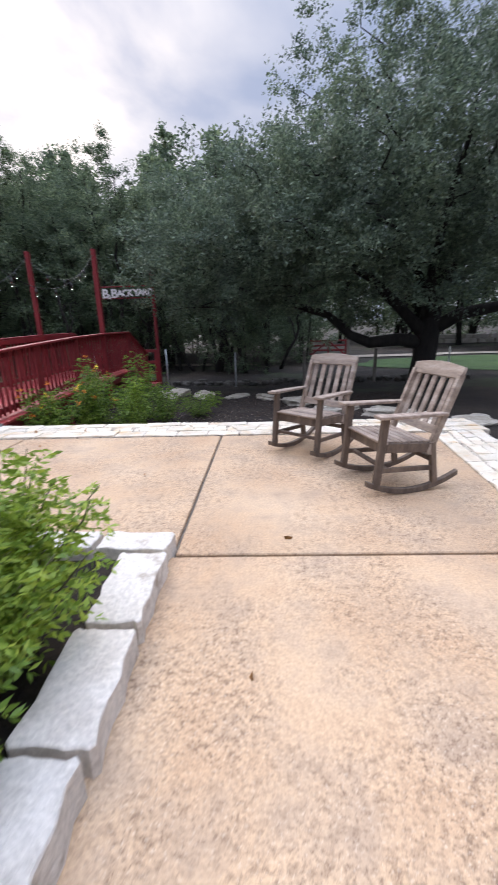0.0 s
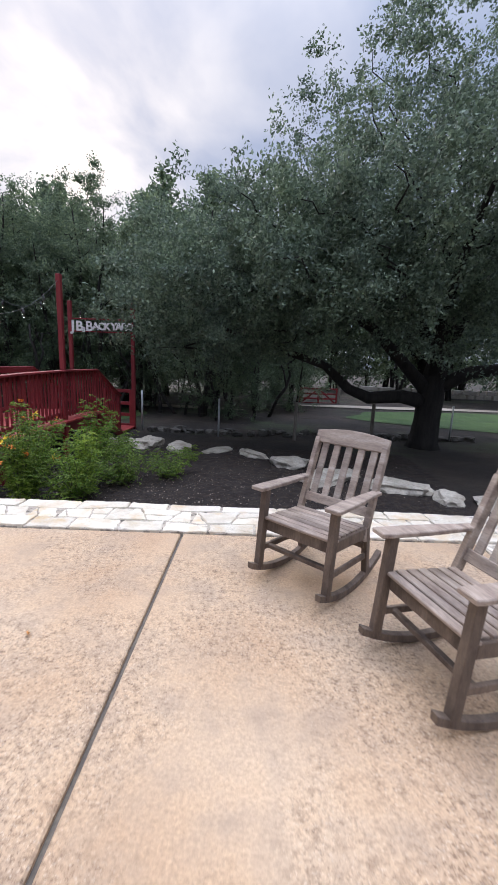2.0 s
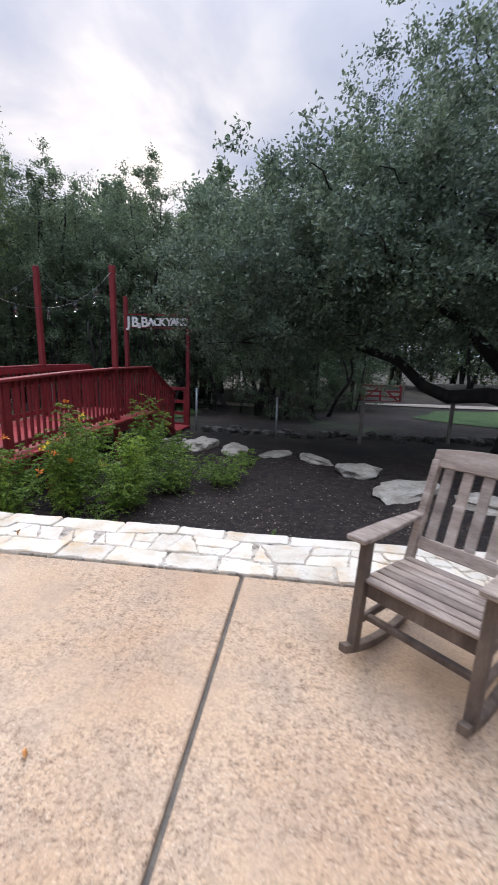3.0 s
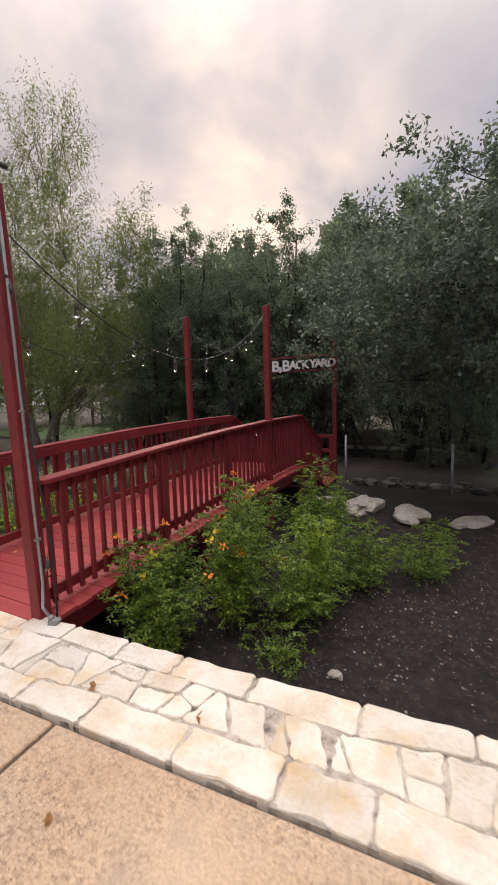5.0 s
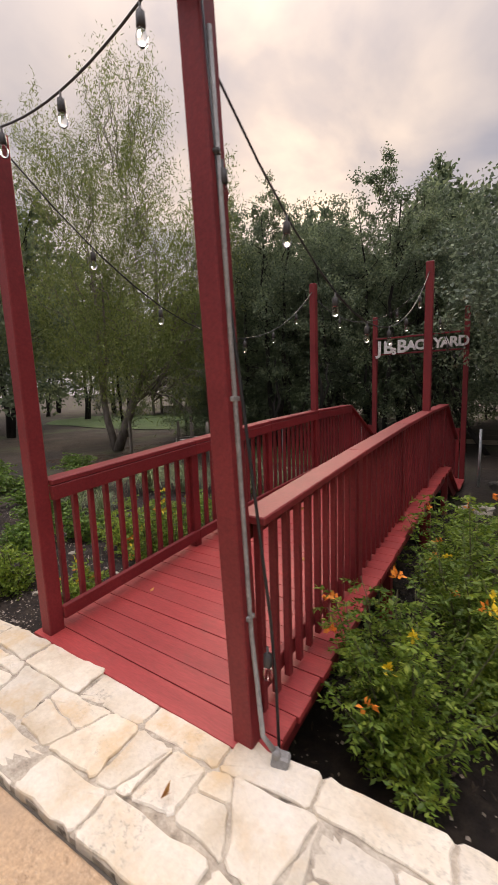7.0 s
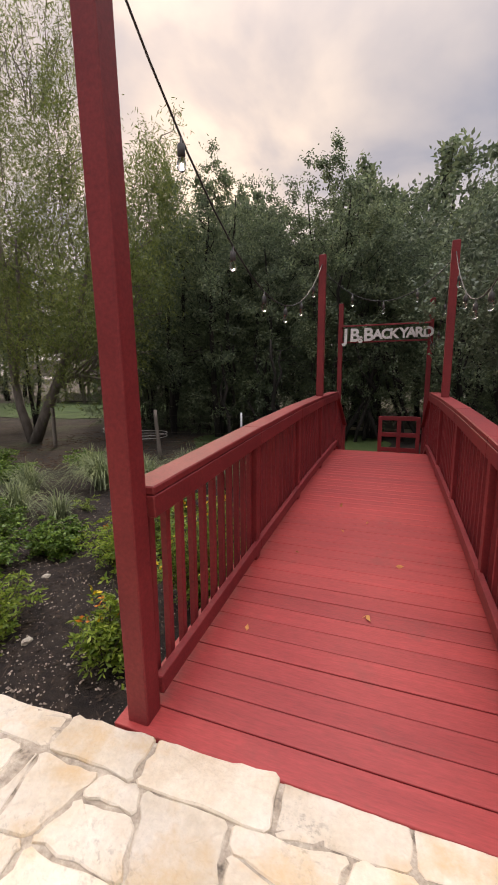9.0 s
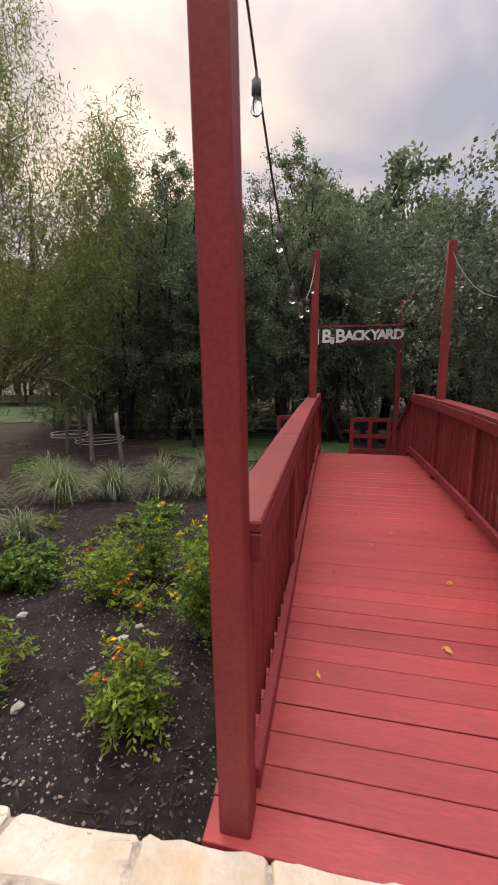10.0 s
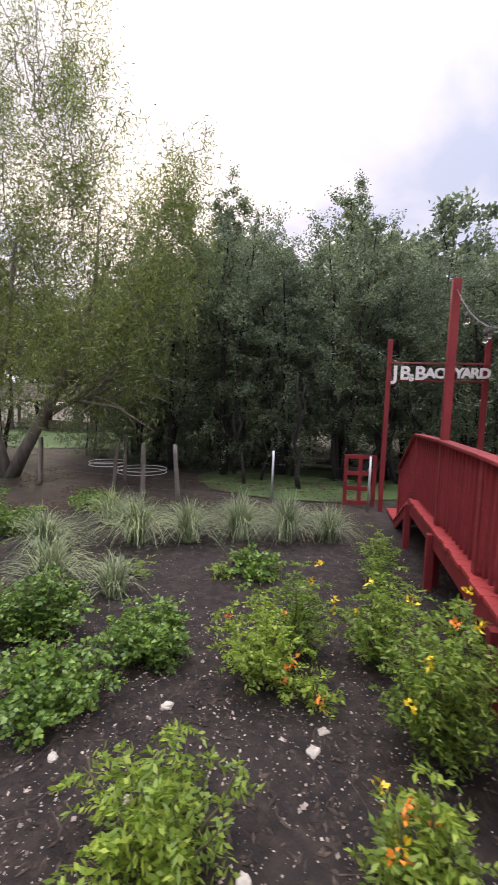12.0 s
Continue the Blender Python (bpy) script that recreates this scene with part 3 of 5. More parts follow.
for ch, x, size, z in (("J", -0.95, 0.42, 2.90), ("B", -0.80, 0.41, 2.90), ("S", -0.585, 0.19, 2.87), ("B", -0.475, 0.41, 2.90), ("A", -0.25, 0.30, 2.94), ("C", -0.06, 0.30, 2.94), ("K", 0.125, 0.30, 2.94), ("Y", 0.355, 0.30, 2.95), ("A", 0.505, 0.30, 2.95), ("R", 0.685, 0.30, 2.95), ("D", 0.86, 0.30, 2.95)):
    letter(ch, x * 0.92, size * 0.95, z)


def gate_leaf(m, width, label):
    g = thing("gate", label, "gate", at=m)
    for x in (0.04, width - 0.04):
        part("stile", box((0.085, 0.04, 1.16), Matrix.Translation((x, 0, 0.64)), 0.004), M_RED, g)
    for z in (0.12, 0.45, 0.80, 1.18):
        part("rail", box((width - 0.16, 0.035, 0.10), Matrix.Translation((width / 2, 0, z)), 0.004), M_RED, g)
    part("brace", box((0.09, 0.034, 0.98), Matrix.Translation((width / 2, 0, 0.65)), 0.004), M_RED, g)
    return g


gate_leaf(Matrix.Translation((-3.12, 13.62, -0.62)), 0.9, "red wooden half gate standing closed beside the post")
gate_leaf(Matrix.Translation((-4.85, 13.75, -0.62)) @ pose(0, 0, 0, 0, 0, 8), 0.72, "red wooden half gate standing open against the fence")

# ---- string lights ----
def hang(a, b, sag, n=14):
    a, b = Vector(a), Vector(b)
    return [a.lerp(b, k / n) - Vector((0, 0, 4 * sag * (k / n) * (1 - k / n))) for k in range(n + 1)]


def bulb_profile(lines):
    return tubes(lines, 8)


SOCKET = mesh_of("socket", *tubes([[((0, 0, 0.0), 0.006), ((0, 0, -0.03), 0.006), ((0, 0, -0.035), 0.018), ((0, 0, -0.085), 0.02), ((0, 0, -0.09), 0.016)]], 8), M_BLACKBOX, True)
BULB = mesh_of("bulb", *tubes([[((0, 0, -0.088), 0.014), ((0, 0, -0.10), 0.018), ((0, 0, -0.122), 0.024), ((0, 0, -0.142), 0.022), ((0, 0, -0.155), 0.010)]], 10), M_GLASS, True)


def string_light(a, b, sag, bulbs, label):
    pts = hang(a, b, sag)
    s = thing("string_light", label, "string light", "string lights over the bridge")
    tube_part("cable", [[(p, 0.0055) for p in pts]], M_BLACK, s, "", 5)
    for t in bulbs:
        k = t * (len(pts) - 1)
        i = min(int(k), len(pts) - 2)
        p = pts[i].lerp(pts[i + 1], k - i)
        so = under("socket", SOCKET, s)
        so.location = p
        under("bulb", BULB, so, "clear glass bulb").visible_shadow = False
    return s


TOP = 2.98
string_light((BR - 0.125, Y0 - 0.02, 3.14), (BL - 0.07, Y0 - 0.02, 3.08), 0.13, (0.14, 0.50, 0.86), "black cable with clear bulbs slung between the near posts")
string_light((BR - 0.07, Y0 + 0.08, 2.78), (BR, 9.48, 2.95), 0.80, (0.13, 0.28, 0.43, 0.58, 0.73, 0.88), "black cable with clear bulbs slung along the railing")
string_light((BL - 0.07, Y0 + 0.1, 3.02), (BL, 9.48, 2.95), 0.85, (0.13, 0.28, 0.43, 0.58, 0.73, 0.88), "black cable with clear bulbs slung along the railing")
string_light((BL, 9.55, 2.9), (BR, 9.55, 2.9), 0.45, (0.25, 0.5, 0.75), "black cable with clear bulbs slung between the far posts")
string_light((BR, 9.58, 2.98), (BR + 0.05, 13.5, 2.4), 0.55, (0.2, 0.4, 0.6, 0.8), "black cable with clear bulbs slung to the arch")

# cord, conduit and box on the near post
cord = thing("light_cord", "black light cord with sockets hanging down the red post", "cord")
tube_part("cable", [[((BR - 0.07, Y0 + 0.02, 2.98), 0.007), ((BR - 0.025, Y0 + 0.05, 2.0), 0.007), ((BR + 0.06, Y0 + 0.06, 1.2), 0.007), ((BR + 0.10, Y0 + 0.10, 0.6), 0.007), ((BR + 0.12, Y0 + 0.10, 0.30), 0.007), ((BR + 0.15, Y0 + 0.06, 0.0), 0.007)]], M_BLACK, cord)
for z, dx in ((2.45, -0.035), (0.50, 0.105)):
    so = under("socket", SOCKET, cord)
    so.location = (BR + dx, Y0 + 0.06, z)
    under("bulb", BULB, so, "clear glass bulb")
tube_part("clip", [[((BR - 0.07, Y0 + 0.03, 2.47), 0.018), ((BR - 0.03, Y0 + 0.04, 2.47), 0.014)]], M_BLACKBOX, cord)
conduit = thing("conduit", "grey plastic conduit running down the red post", "conduit")
tube_part("pipe", [[((BR + 0.056 - 0.040 * z, Y0 + 0.045, z), 0.011) for z in (2.9, 2.0, 1.2, 0.55)] + [((BR + 0.07, Y0 + 0.03, 0.3), 0.011), ((BR + 0.12, Y0 - 0.02, 0.15), 0.011), ((BR + 0.165, Y0 + 0.0, 0.08), 0.013)]], M_GREY, conduit, "", 8)
for z in (1.55, 0.62):
    part("strap", box((0.02, 0.05, 0.02), Matrix.Translation((BR + 0.056 - 0.040 * z, Y0 + 0.045, z)), 0.003), M_GREY, conduit)
outlet = thing("outlet_box", "pale grey weatherproof outlet box at the foot of the post", "outlet")
part("body", box((0.075, 0.06, 0.11), Matrix.Translation((BR + 0.18, Y0 + 0.01, 0.012)) @ pose(0, 0, 0, -12, 8, 15), 0.008), M_GREY, outlet)
tube_part("fitting", [[((BR + 0.175, Y0 + 0.0, 0.06), 0.018), ((BR + 0.168, Y0, 0.095), 0.018)]], M_GREY, outlet, "", 8)
lampbox = thing("flood_light", "dark weathered flood light bracket on the post top", "flood light")
part("bracket", box((0.11, 0.07, 0.16), Matrix.Translation((BR - 0.125 + 0.01, Y0 - 0.01, 3.09)) @ pose(0, 0, 0, 0, 12, 0), 0.015), M_BLACKBOX, lampbox)
part("arm", beam((BR - 0.175, Y0 - 0.02, 3.18), (BR - 0.125 + 0.10, Y0 - 0.03, 3.14), 0.05, 0.05, 0.012), M_BLACKBOX, lampbox)
part("hood", beam((BR - 0.125 + 0.09, Y0 - 0.03, 3.18), (BR - 0.125 + 0.27, Y0 - 0.03, 3.09), 0.07, 0.03, 0.008), M_BLACKBOX, lampbox)
part("visor", beam((BR - 0.125 + 0.05, Y0 - 0.04, 3.08), (BR - 0.125 + 0.09, Y0 - 0.04, 2.94), 0.05, 0.02, 0.006), M_BLACKBOX, lampbox)

# ---- rocking chairs ----
def rocking_chair(m, label):
    """Local x from one rocker to the other, y from front to back, z up from the floor."""
    c = thing("rocking_chair", label, "rocking chair", "rocking chairs on the patio", at=m)
    W = 0.55

    def rocker_z(y):
        return 0.60 * (y - 0.34) ** 2

    for x in (0.0, W):
        ys = [-0.07 + 0.84 * k / 12 for k in range(13)]
        out = [(y, rocker_z(y)) for y in ys] + [(y, rocker_z(y) + 0.045) for y in reversed(ys)]
        turn = Matrix(((0, 0, 1, x), (1, 0, 0, 0), (0, 1, 0, 0), (0, 0, 0, 1)))
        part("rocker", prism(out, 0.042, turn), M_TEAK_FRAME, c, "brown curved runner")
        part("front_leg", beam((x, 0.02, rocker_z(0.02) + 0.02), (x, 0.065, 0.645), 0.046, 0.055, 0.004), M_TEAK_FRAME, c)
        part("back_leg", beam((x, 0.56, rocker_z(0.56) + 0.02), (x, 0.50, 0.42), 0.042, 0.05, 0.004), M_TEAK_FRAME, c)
        part("back_post", beam((x, 0.47, 0.32), (x, 0.705, 0.945), 0.040, 0.055, 0.004), M_TEAK_SHEEN, c)
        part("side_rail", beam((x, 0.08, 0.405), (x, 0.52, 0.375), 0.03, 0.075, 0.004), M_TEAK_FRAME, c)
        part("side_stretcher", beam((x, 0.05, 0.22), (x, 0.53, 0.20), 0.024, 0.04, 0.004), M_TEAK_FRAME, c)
        s = -1 if x == 0 else 1
        arm = [(-0.05, -0.02), (0.05, -0.02), (0.055, 0.02), (0.05, 0.28), (0.032, 0.50), (0.032, 0.60), (-0.032, 0.60), (-0.04, 0.45), (-0.05, 0.28)]
        part("arm", prism([(x + s * 0.015 + a, b) for a, b in arm], 0.026, Matrix.Translation((0, 0, 0.662)) @ pose(0, 0, 0, -1.5, 0, 0), 0.005), M_TEAK_SHEEN, c)
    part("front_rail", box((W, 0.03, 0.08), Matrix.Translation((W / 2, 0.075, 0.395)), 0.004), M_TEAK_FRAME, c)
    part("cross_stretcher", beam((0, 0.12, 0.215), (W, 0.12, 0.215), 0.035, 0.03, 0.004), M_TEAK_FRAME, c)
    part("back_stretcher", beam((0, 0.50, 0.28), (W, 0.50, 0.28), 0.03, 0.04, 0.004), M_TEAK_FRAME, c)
    for k in range(7):
        y = 0.065 + k * 0.066
        part("seat_slat", box((W - 0.005 + (0.05 if k == 0 else 0), 0.050, 0.02), Matrix.Translation((W / 2, y, 0.447 - 0.06 * (y - 0.06))), 0.004), M_TEAK_SHEEN, c)
    lean = Matrix.Translation((0, 0.47, 0.32)) @ pose(0, 0, 0, -20.6, 0, 0)
    crest = [(-0.02, 0.63), (-0.02, 0.725)] + [(-0.02 + (W + 0.04) * k / 8, 0.725 + 0.03 * math.sin(math.pi * k / 8)) for k in range(1, 8)] + [(W + 0.02, 0.725), (W + 0.02, 0.63)]
    stand = lean @ Matrix(((1, 0, 0, 0), (0, 0, -1, 0), (0, 1, 0, 0), (0, 0, 0, 1)))
    part("crest_rail", prism([(x, z) for x, z in crest][::-1], 0.03, stand, 0.004), M_TEAK_SHEEN, c, "pale arched top rail")
    part("lower_rail", box((W - 0.04, 0.028, 0.07), lean @ Matrix.Translation((W / 2, 0, 0.20)), 0.004), M_TEAK_SHEEN, c)
    for k in range(5):
        x = 0.075 + k * (W - 0.15) / 4
        part("back_slat", box((0.052, 0.018, 0.43), lean @ Matrix.Translation((x, 0.002, 0.44)), 0.003), M_TEAK_SHEEN, c)
    return c


rocking_chair(Matrix.Translation((1.945, 4.13, 0.0)) @ pose(0, 0, 0, 0, 0, -39.5), "weathered grey-brown wooden rocking chair near the stone border")
rocking_chair(Matrix.Translation((2.585, 3.485, 0.0)) @ pose(0, 0, 0, 0, 0, -71.5), "weathered grey-brown wooden rocking chair turned towards the bridge")

# ---- rocks along the garden bed ----
def rock(x, y, sx, sy, sz, material, label, seed, z=None, name="rock", group="rocks edging the garden bed", sink=0.3):
    r = random.Random(seed)
    bm = bmesh.new()
    bmesh.ops.create_icosphere(bm, subdivisions=3, radius=1.0)
    off = Vector((r.uniform(0, 50), r.uniform(0, 50), 0))
    for vv in bm.verts:
        d = vv.co.normalized()
        k = 1 + 0.45 * noise.noise(d * 1.4 + off) + 0.16 * noise.noise(d * 4 + off)
        vv.co = Vector((math.copysign(abs(d.x) ** 0.8, d.x) * sx * k, math.copysign(abs(d.y) ** 0.8, d.y) * sy * k, math.copysign(abs(d.z) ** 0.6, d.z) * sz * k))
    me = bpy.data.meshes.new(name)
    bm.to_mesh(me)
    bm.free()
    me.materials.append(material)
    ob = tagged(new(name, me), label, "rock", group)
    ob.location = (x, y, (ground_z(x, y) if z is None else z) + sz * (1 - sink))
    ob.rotation_euler = (0, 0, r.uniform(0, 6.28))
    return ob


for k, (x, y, sx, sy, sz) in enumerate(((-1.7, 11.3, 0.32, 0.24, 0.17), (-0.95, 11.0, 0.40, 0.28, 0.17), (-0.1, 10.75, 0.42, 0.26, 0.15), (0.85, 10.75, 0.46, 0.24, 0.09), (1.68, 10.5, 0.46, 0.24, 0.09), (2.5, 9.75, 0.44, 0.28, 0.17), (3.2, 8.85, 0.66, 0.36, 0.18), (4.3, 8.3, 0.45, 0.28, 0.14), (5.0, 7.9, 0.40, 0.28, 0.14), (5.8, 7.8, 0.42, 0.28, 0.13), (6.8, 7.7, 0.5, 0.3, 0.12))):
    rock(x, y, sx * (0.8 + 0.5 * ((k * 7) % 5) / 5), sy * (0.7 + 0.6 * ((k * 3) % 4) / 4), sz * (0.55 + 0.4 * ((k * 5) % 3) / 3), M_ROCK, "pale weathered limestone boulder half sunk in mulch", 40 + k)
for k in range(34):
    r = random.Random(300 + k)
    x = -1.5 + k * 0.30 + r.uniform(-0.1, 0.1)
    rock(x, 13.4 + 0.10 * x + r.uniform(-0.25, 0.25), r.uniform(0.12, 0.24), r.uniform(0.10, 0.18), r.uniform(0.06, 0.11), M_DARKROCK, "dark mossy stone in a low row", 500 + k, None, "rock", "stones edging the creek")
for k, (x, y, s) in enumerate(((-5.05, 6.69, 0.032), (-6.0, 6.75, 0.028), (-5.0, 6.86, 0.026), (-0.27, 6.3, 0.04), (-4.04, 6.3, 0.036), (-5.9, 6.1, 0.025), (-5.28, 5.91, 0.03), (-6.4, 6.2, 0.022), (0.2, 6.0, 0.02))):
    rock(x, y, s * 1.3, s, s * 0.6, M_ROCK, "small pale pebble lying on the mulch", 700 + k, mulch_z(x, y) + 0.03, "pebble", "pebbles on the mulch")


# chips and grit scattered over the mulch
def scatter(name, count, size, material, label, seed, region, round_bits=False):
    rng = np.random.default_rng(seed)
    x0, x1, y0, y1 = region
    xs, ys = rng.uniform(x0, x1, count), y0 + (y1 - y0) * rng.uniform(0, 1, count) ** 1.4
    v, f = [], []
    for x, y in zip(xs, ys):
        if rng.random() < 0.25 - 1.6 * noise.noise(Vector((x * 0.9, y * 0.9, seed))) - 0.8 * noise.noise(Vector((x * 3, y * 3, seed))):
            continue
        L, W = size * rng.uniform(0.4, 1.6), size * rng.uniform(0.2, 0.5)
        if round_bits:
            L = size * (0.3 + 0.9 * rng.random() ** 3)
            W = L * rng.uniform(0.5, 1.0)
        if size == 0.20:
            W = 0.008
        a, t = rng.uniform(0, 6.28), rng.uniform(-0.35, 0.35)
        d = Vector((math.cos(a), math.sin(a), t))
        s = Vector((-math.sin(a), math.cos(a), rng.uniform(-0.3, 0.3)))
        c = Vector((x, y, mulch_z(x, y) + 0.04))
        k = len(v)
        h = Vector((0, 0, W * 0.5))
        v += [c - d * L / 2, c + s * W / 2, c + d * L / 2, c - s * W / 2, c + h]
        f += [(k, k + 1, k + 4), (k + 1, k + 2, k + 4), (k + 2, k + 3, k + 4), (k + 3, k, k + 4)]
    return tagged(new(name, mesh_of(name, v, f, material)), label, "mulch", kind="stuff")


scatter("bark_chips", 34000, 0.05, M_CHIP, "brown bark chips strewn over the bed", 1, (-9.3, 5.2, 4.9, 11.2))
scatter("grit", 15000, 0.02, M_GRIT, "pale grit and wood bits strewn over the bed", 2, (-9.3, 5.2, 4.9, 11.2), True)
scatter("grit", 3500, 0.034, M_GRIT, "pale wood chips strewn over the bed", 3, (-8.0, 3.0, 5.2, 8.5), True)
scatter("grit", 4500, 0.022, M_GRIT, "pale grit strewn thickly over the bed", 4, (-7.6, -3.9, 5.25, 8.2), True)
scatter("leaf_litter", 5000, 0.09, M_LITTER, "brown leaf litter strewn over bare earth", 6, (-14.0, -4.2, 10.8, 16.5))
scatter("twigs", 260, 0.20, M_CHIP, "thin brown twigs strewn over the bed", 8, (-8.0, 2.0, 5.2, 9.0))


# ---- plants ----
def shrub(x, y, height, spread_r, stems, material, label, seed, z=None, leaf=(0.042, 0.0155), flowers=(), density=1.0, category="shrub", upright=0.5):
    """Stems from one root, with feathered leaves of paired leaflets; flowers: (count, material)."""
    rng = np.random.default_rng(seed)
    z = mulch_z(x, y) + 0.03 if z is None else z
    p = thing("shrub", label, category, "shrubs in the garden beds", at=Matrix.Translation((x, y, z)))
    lines, spots, dirs, tips = [], [], [], []
    for k in range(stems):
        a = rng.uniform(0, 2 * math.pi)
        reach = spread_r * math.sqrt(rng.uniform(0.02, 1))
        h = height * rng.uniform(0.55, 1.0) * (1 - 0.35 * reach / spread_r)
        n = 7
        pts = []
        for i in range(n + 1):
            t = i / n
            out = reach * (t ** (0.6 + upright))
            pts.append(Vector((math.cos(a) * out + rng.normal() * 0.01, math.sin(a) * out + rng.normal() * 0.01, h * t * (1 - 0.12 * t * reach / max(spread_r, 0.01)))))
        lines.append([(q, 0.007 * (1.15 - i / n) + 0.0015) for i, q in enumerate(pts)])
        tips.append(pts[-1])
        count = int(h / 0.045 * density)
        for c in range(count):
            t = 0.18 + 0.82 * (c + rng.random()) / count
            i = min(int(t * n), n - 1)
            base = pts[i].lerp(pts[i + 1], t * n - i)
            b = c * 2.4 + rng.uniform(-0.6, 0.6)
            d = Vector((math.cos(b), math.sin(b), rng.uniform(0.05, 0.7))).normalized()
            ln = leaf[0] * rng.uniform(2.8, 4.6) * (1.15 - 0.5 * t)
            sag = rng.uniform(0.2, 0.7)
            side = d.cross(Vector((0, 0, 1))).normalized()
            pairs = 6
            for q in range(pairs):
                s = (q + 0.8) / pairs
                o = base + d * ln * s - Vector((0, 0, ln * sag * s * s))
                for w in (-1, 1):
                    spots.append(o)
                    dirs.append(d * 0.7 + side * w * 0.8 - Vector((0, 0, 0.25)))
            spots.append(base + d * ln - Vector((0, 0, ln * sag)))
            dirs.append(d)
    tube_part("stem", lines, M_STEM, p, "", 4)
    under("foliage", leaves_mesh("foliage", np.array([tuple(s) for s in spots]), leaf[0], leaf[1], material, rng, 0.15, np.array([tuple(d) for d in dirs])), p)
    for count, mat in flowers:
        for k in range(count):
            tip = tips[(k * 3 + 1) % len(tips)] + Vector((rng.normal() * 0.04, rng.normal() * 0.04, rng.uniform(-0.05, 0.05)))
            c = np.repeat(np.array([tuple(tip)]), 9, axis=0) + rng.normal(size=(9, 3)) * 0.012
            under("flower", leaves_mesh("flower", c, 0.042, 0.022, mat, rng, -0.6), p, "orange trumpet blossom" if mat == M_ORANGE else "yellow blossom")
    return p


# bed beside the bridge
TALL = "tall feathery green shrub with orange trumpet flowers in mulch"
shrub(-1.72, 5.95, 1.45, 0.58, 32, M_SHRUB, TALL, 11, flowers=((5, M_ORANGE),), upright=0.3)
shrub(-1.42, 6.72, 1.7, 0.50, 28, M_SHRUB, TALL, 12, flowers=((5, M_ORANGE), (3, M_YELLOW)), upright=0.5)
shrub(-1.75, 7.7, 1.7, 0.45, 16, M_SHRUB, TALL, 13, flowers=((4, M_ORANGE),))
shrub(-0.80, 7.0, 1.2, 0.65, 34, M_SHRUB, "low spreading feathery green shrub in mulch", 14, upright=0.1)
shrub(-0.95, 8.2, 1.95, 0.45, 18, M_SHRUB, "upright feathery green shrub in mulch", 15)
shrub(-0.40, 7.8, 1.0, 0.60, 26, M_SHRUB, "low spreading feathery green shrub in mulch", 16, upright=0.1)
shrub(0.20, 8.4, 0.80, 0.60, 24, M_SHRUB, "low spreading green shrub in mulch", 17, upright=0.1)
shrub(-1.7, 9.4, 1.0, 0.5, 13, M_SHRUB, "feathery green shrub beside the bridge", 18)
shrub(-1.2, 10.1, 0.7, 0.5, 11, M_SHRUB, "feathery green shrub beside the boulders", 19)
shrub(-0.75, 6.3, 0.5, 0.35, 10, M_SHRUB, "small green shrub in mulch", 20, upright=0.1)
shrub(0.35, 9.7, 0.45, 0.3, 8, M_SHRUB, "small green shrub by the boulders", 24)
shrub(1.5, 6.4, 0.25, 0.35, 8, M_SHRUB_DARK, "low green seedling patch in mulch", 25, upright=0.0)
SPIRE = "tall slender flowering stems rising from a feathery shrub"
shrub(-1.65, 5.85, 1.5, 0.13, 5, M_SHRUB_BRIGHT, SPIRE, 26, flowers=((2, M_YELLOW),), density=1.3, upright=1.2)
shrub(-1.25, 6.4, 1.76, 0.14, 6, M_SHRUB_BRIGHT, SPIRE, 27, flowers=((4, M_ORANGE), (3, M_YELLOW)), density=1.3, upright=1.2)
shrub(-0.63, 7.0, 1.78, 0.14, 6, M_SHRUB_BRIGHT, "tall slender leafy stems rising from a feathery shrub", 28, density=1.3, upright=1.2)
# bed on the other side of the bridge
BRIGHT = "bright green feathery shrub with orange flowers in mulch"
shrub(-5.62, 5.86, 0.64, 0.44, 26, M_SHRUB_BRIGHT, "bright green feathery shrub in mulch", 31, leaf=(0.046, 0.018), upright=0.2)
shrub(-4.58, 5.98, 0.68, 0.21, 18, M_SHRUB_BRIGHT, BRIGHT, 32, leaf=(0.046, 0.018), flowers=((4, M_ORANGE), (2, M_YELLOW)), upright=0.2)
shrub(-5.45, 7.22, 0.80, 0.42, 24, M_SHRUB_BRIGHT, BRIGHT, 33, flowers=((2, M_ORANGE),), upright=0.15)
shrub(-5.12, 7.12, 0.40, 0.26, 9, M_SHRUB_BRIGHT, BRIGHT, 34, flowers=((4, M_ORANGE),), upright=0.1)
shrub(-5.30, 7.65, 0.95, 0.40, 16, M_SHRUB, "feathery green shrub with yellow flowers", 35, flowers=((3, M_YELLOW),))
shrub(-4.33, 6.85, 1.30, 0.40, 28, M_SHRUB, "tall feathery shrub with yellow flowers beside the bridge", 36, flowers=((6, M_YELLOW), (2, M_ORANGE)), upright=0.3)
shrub(-4.62, 7.75, 1.05, 0.42, 18, M_SHRUB, "tall feathery shrub with yellow flowers beside the bridge", 37, flowers=((3, M_YELLOW),))
shrub(-4.45, 9.4, 0.75, 0.38, 11, M_SHRUB, "feathery green shrub beside the bridge", 38)
shrub(-4.3, 10.4, 0.6, 0.35, 9, M_SHRUB, "feathery green shrub beside the bridge", 39)
shrub(-6.36, 7.25, 0.60, 0.36, 34, M_SHRUB_DARK, "compact rounded green shrub in mulch", 41, leaf=(0.042, 0.025), density=1.3, upright=0.0)
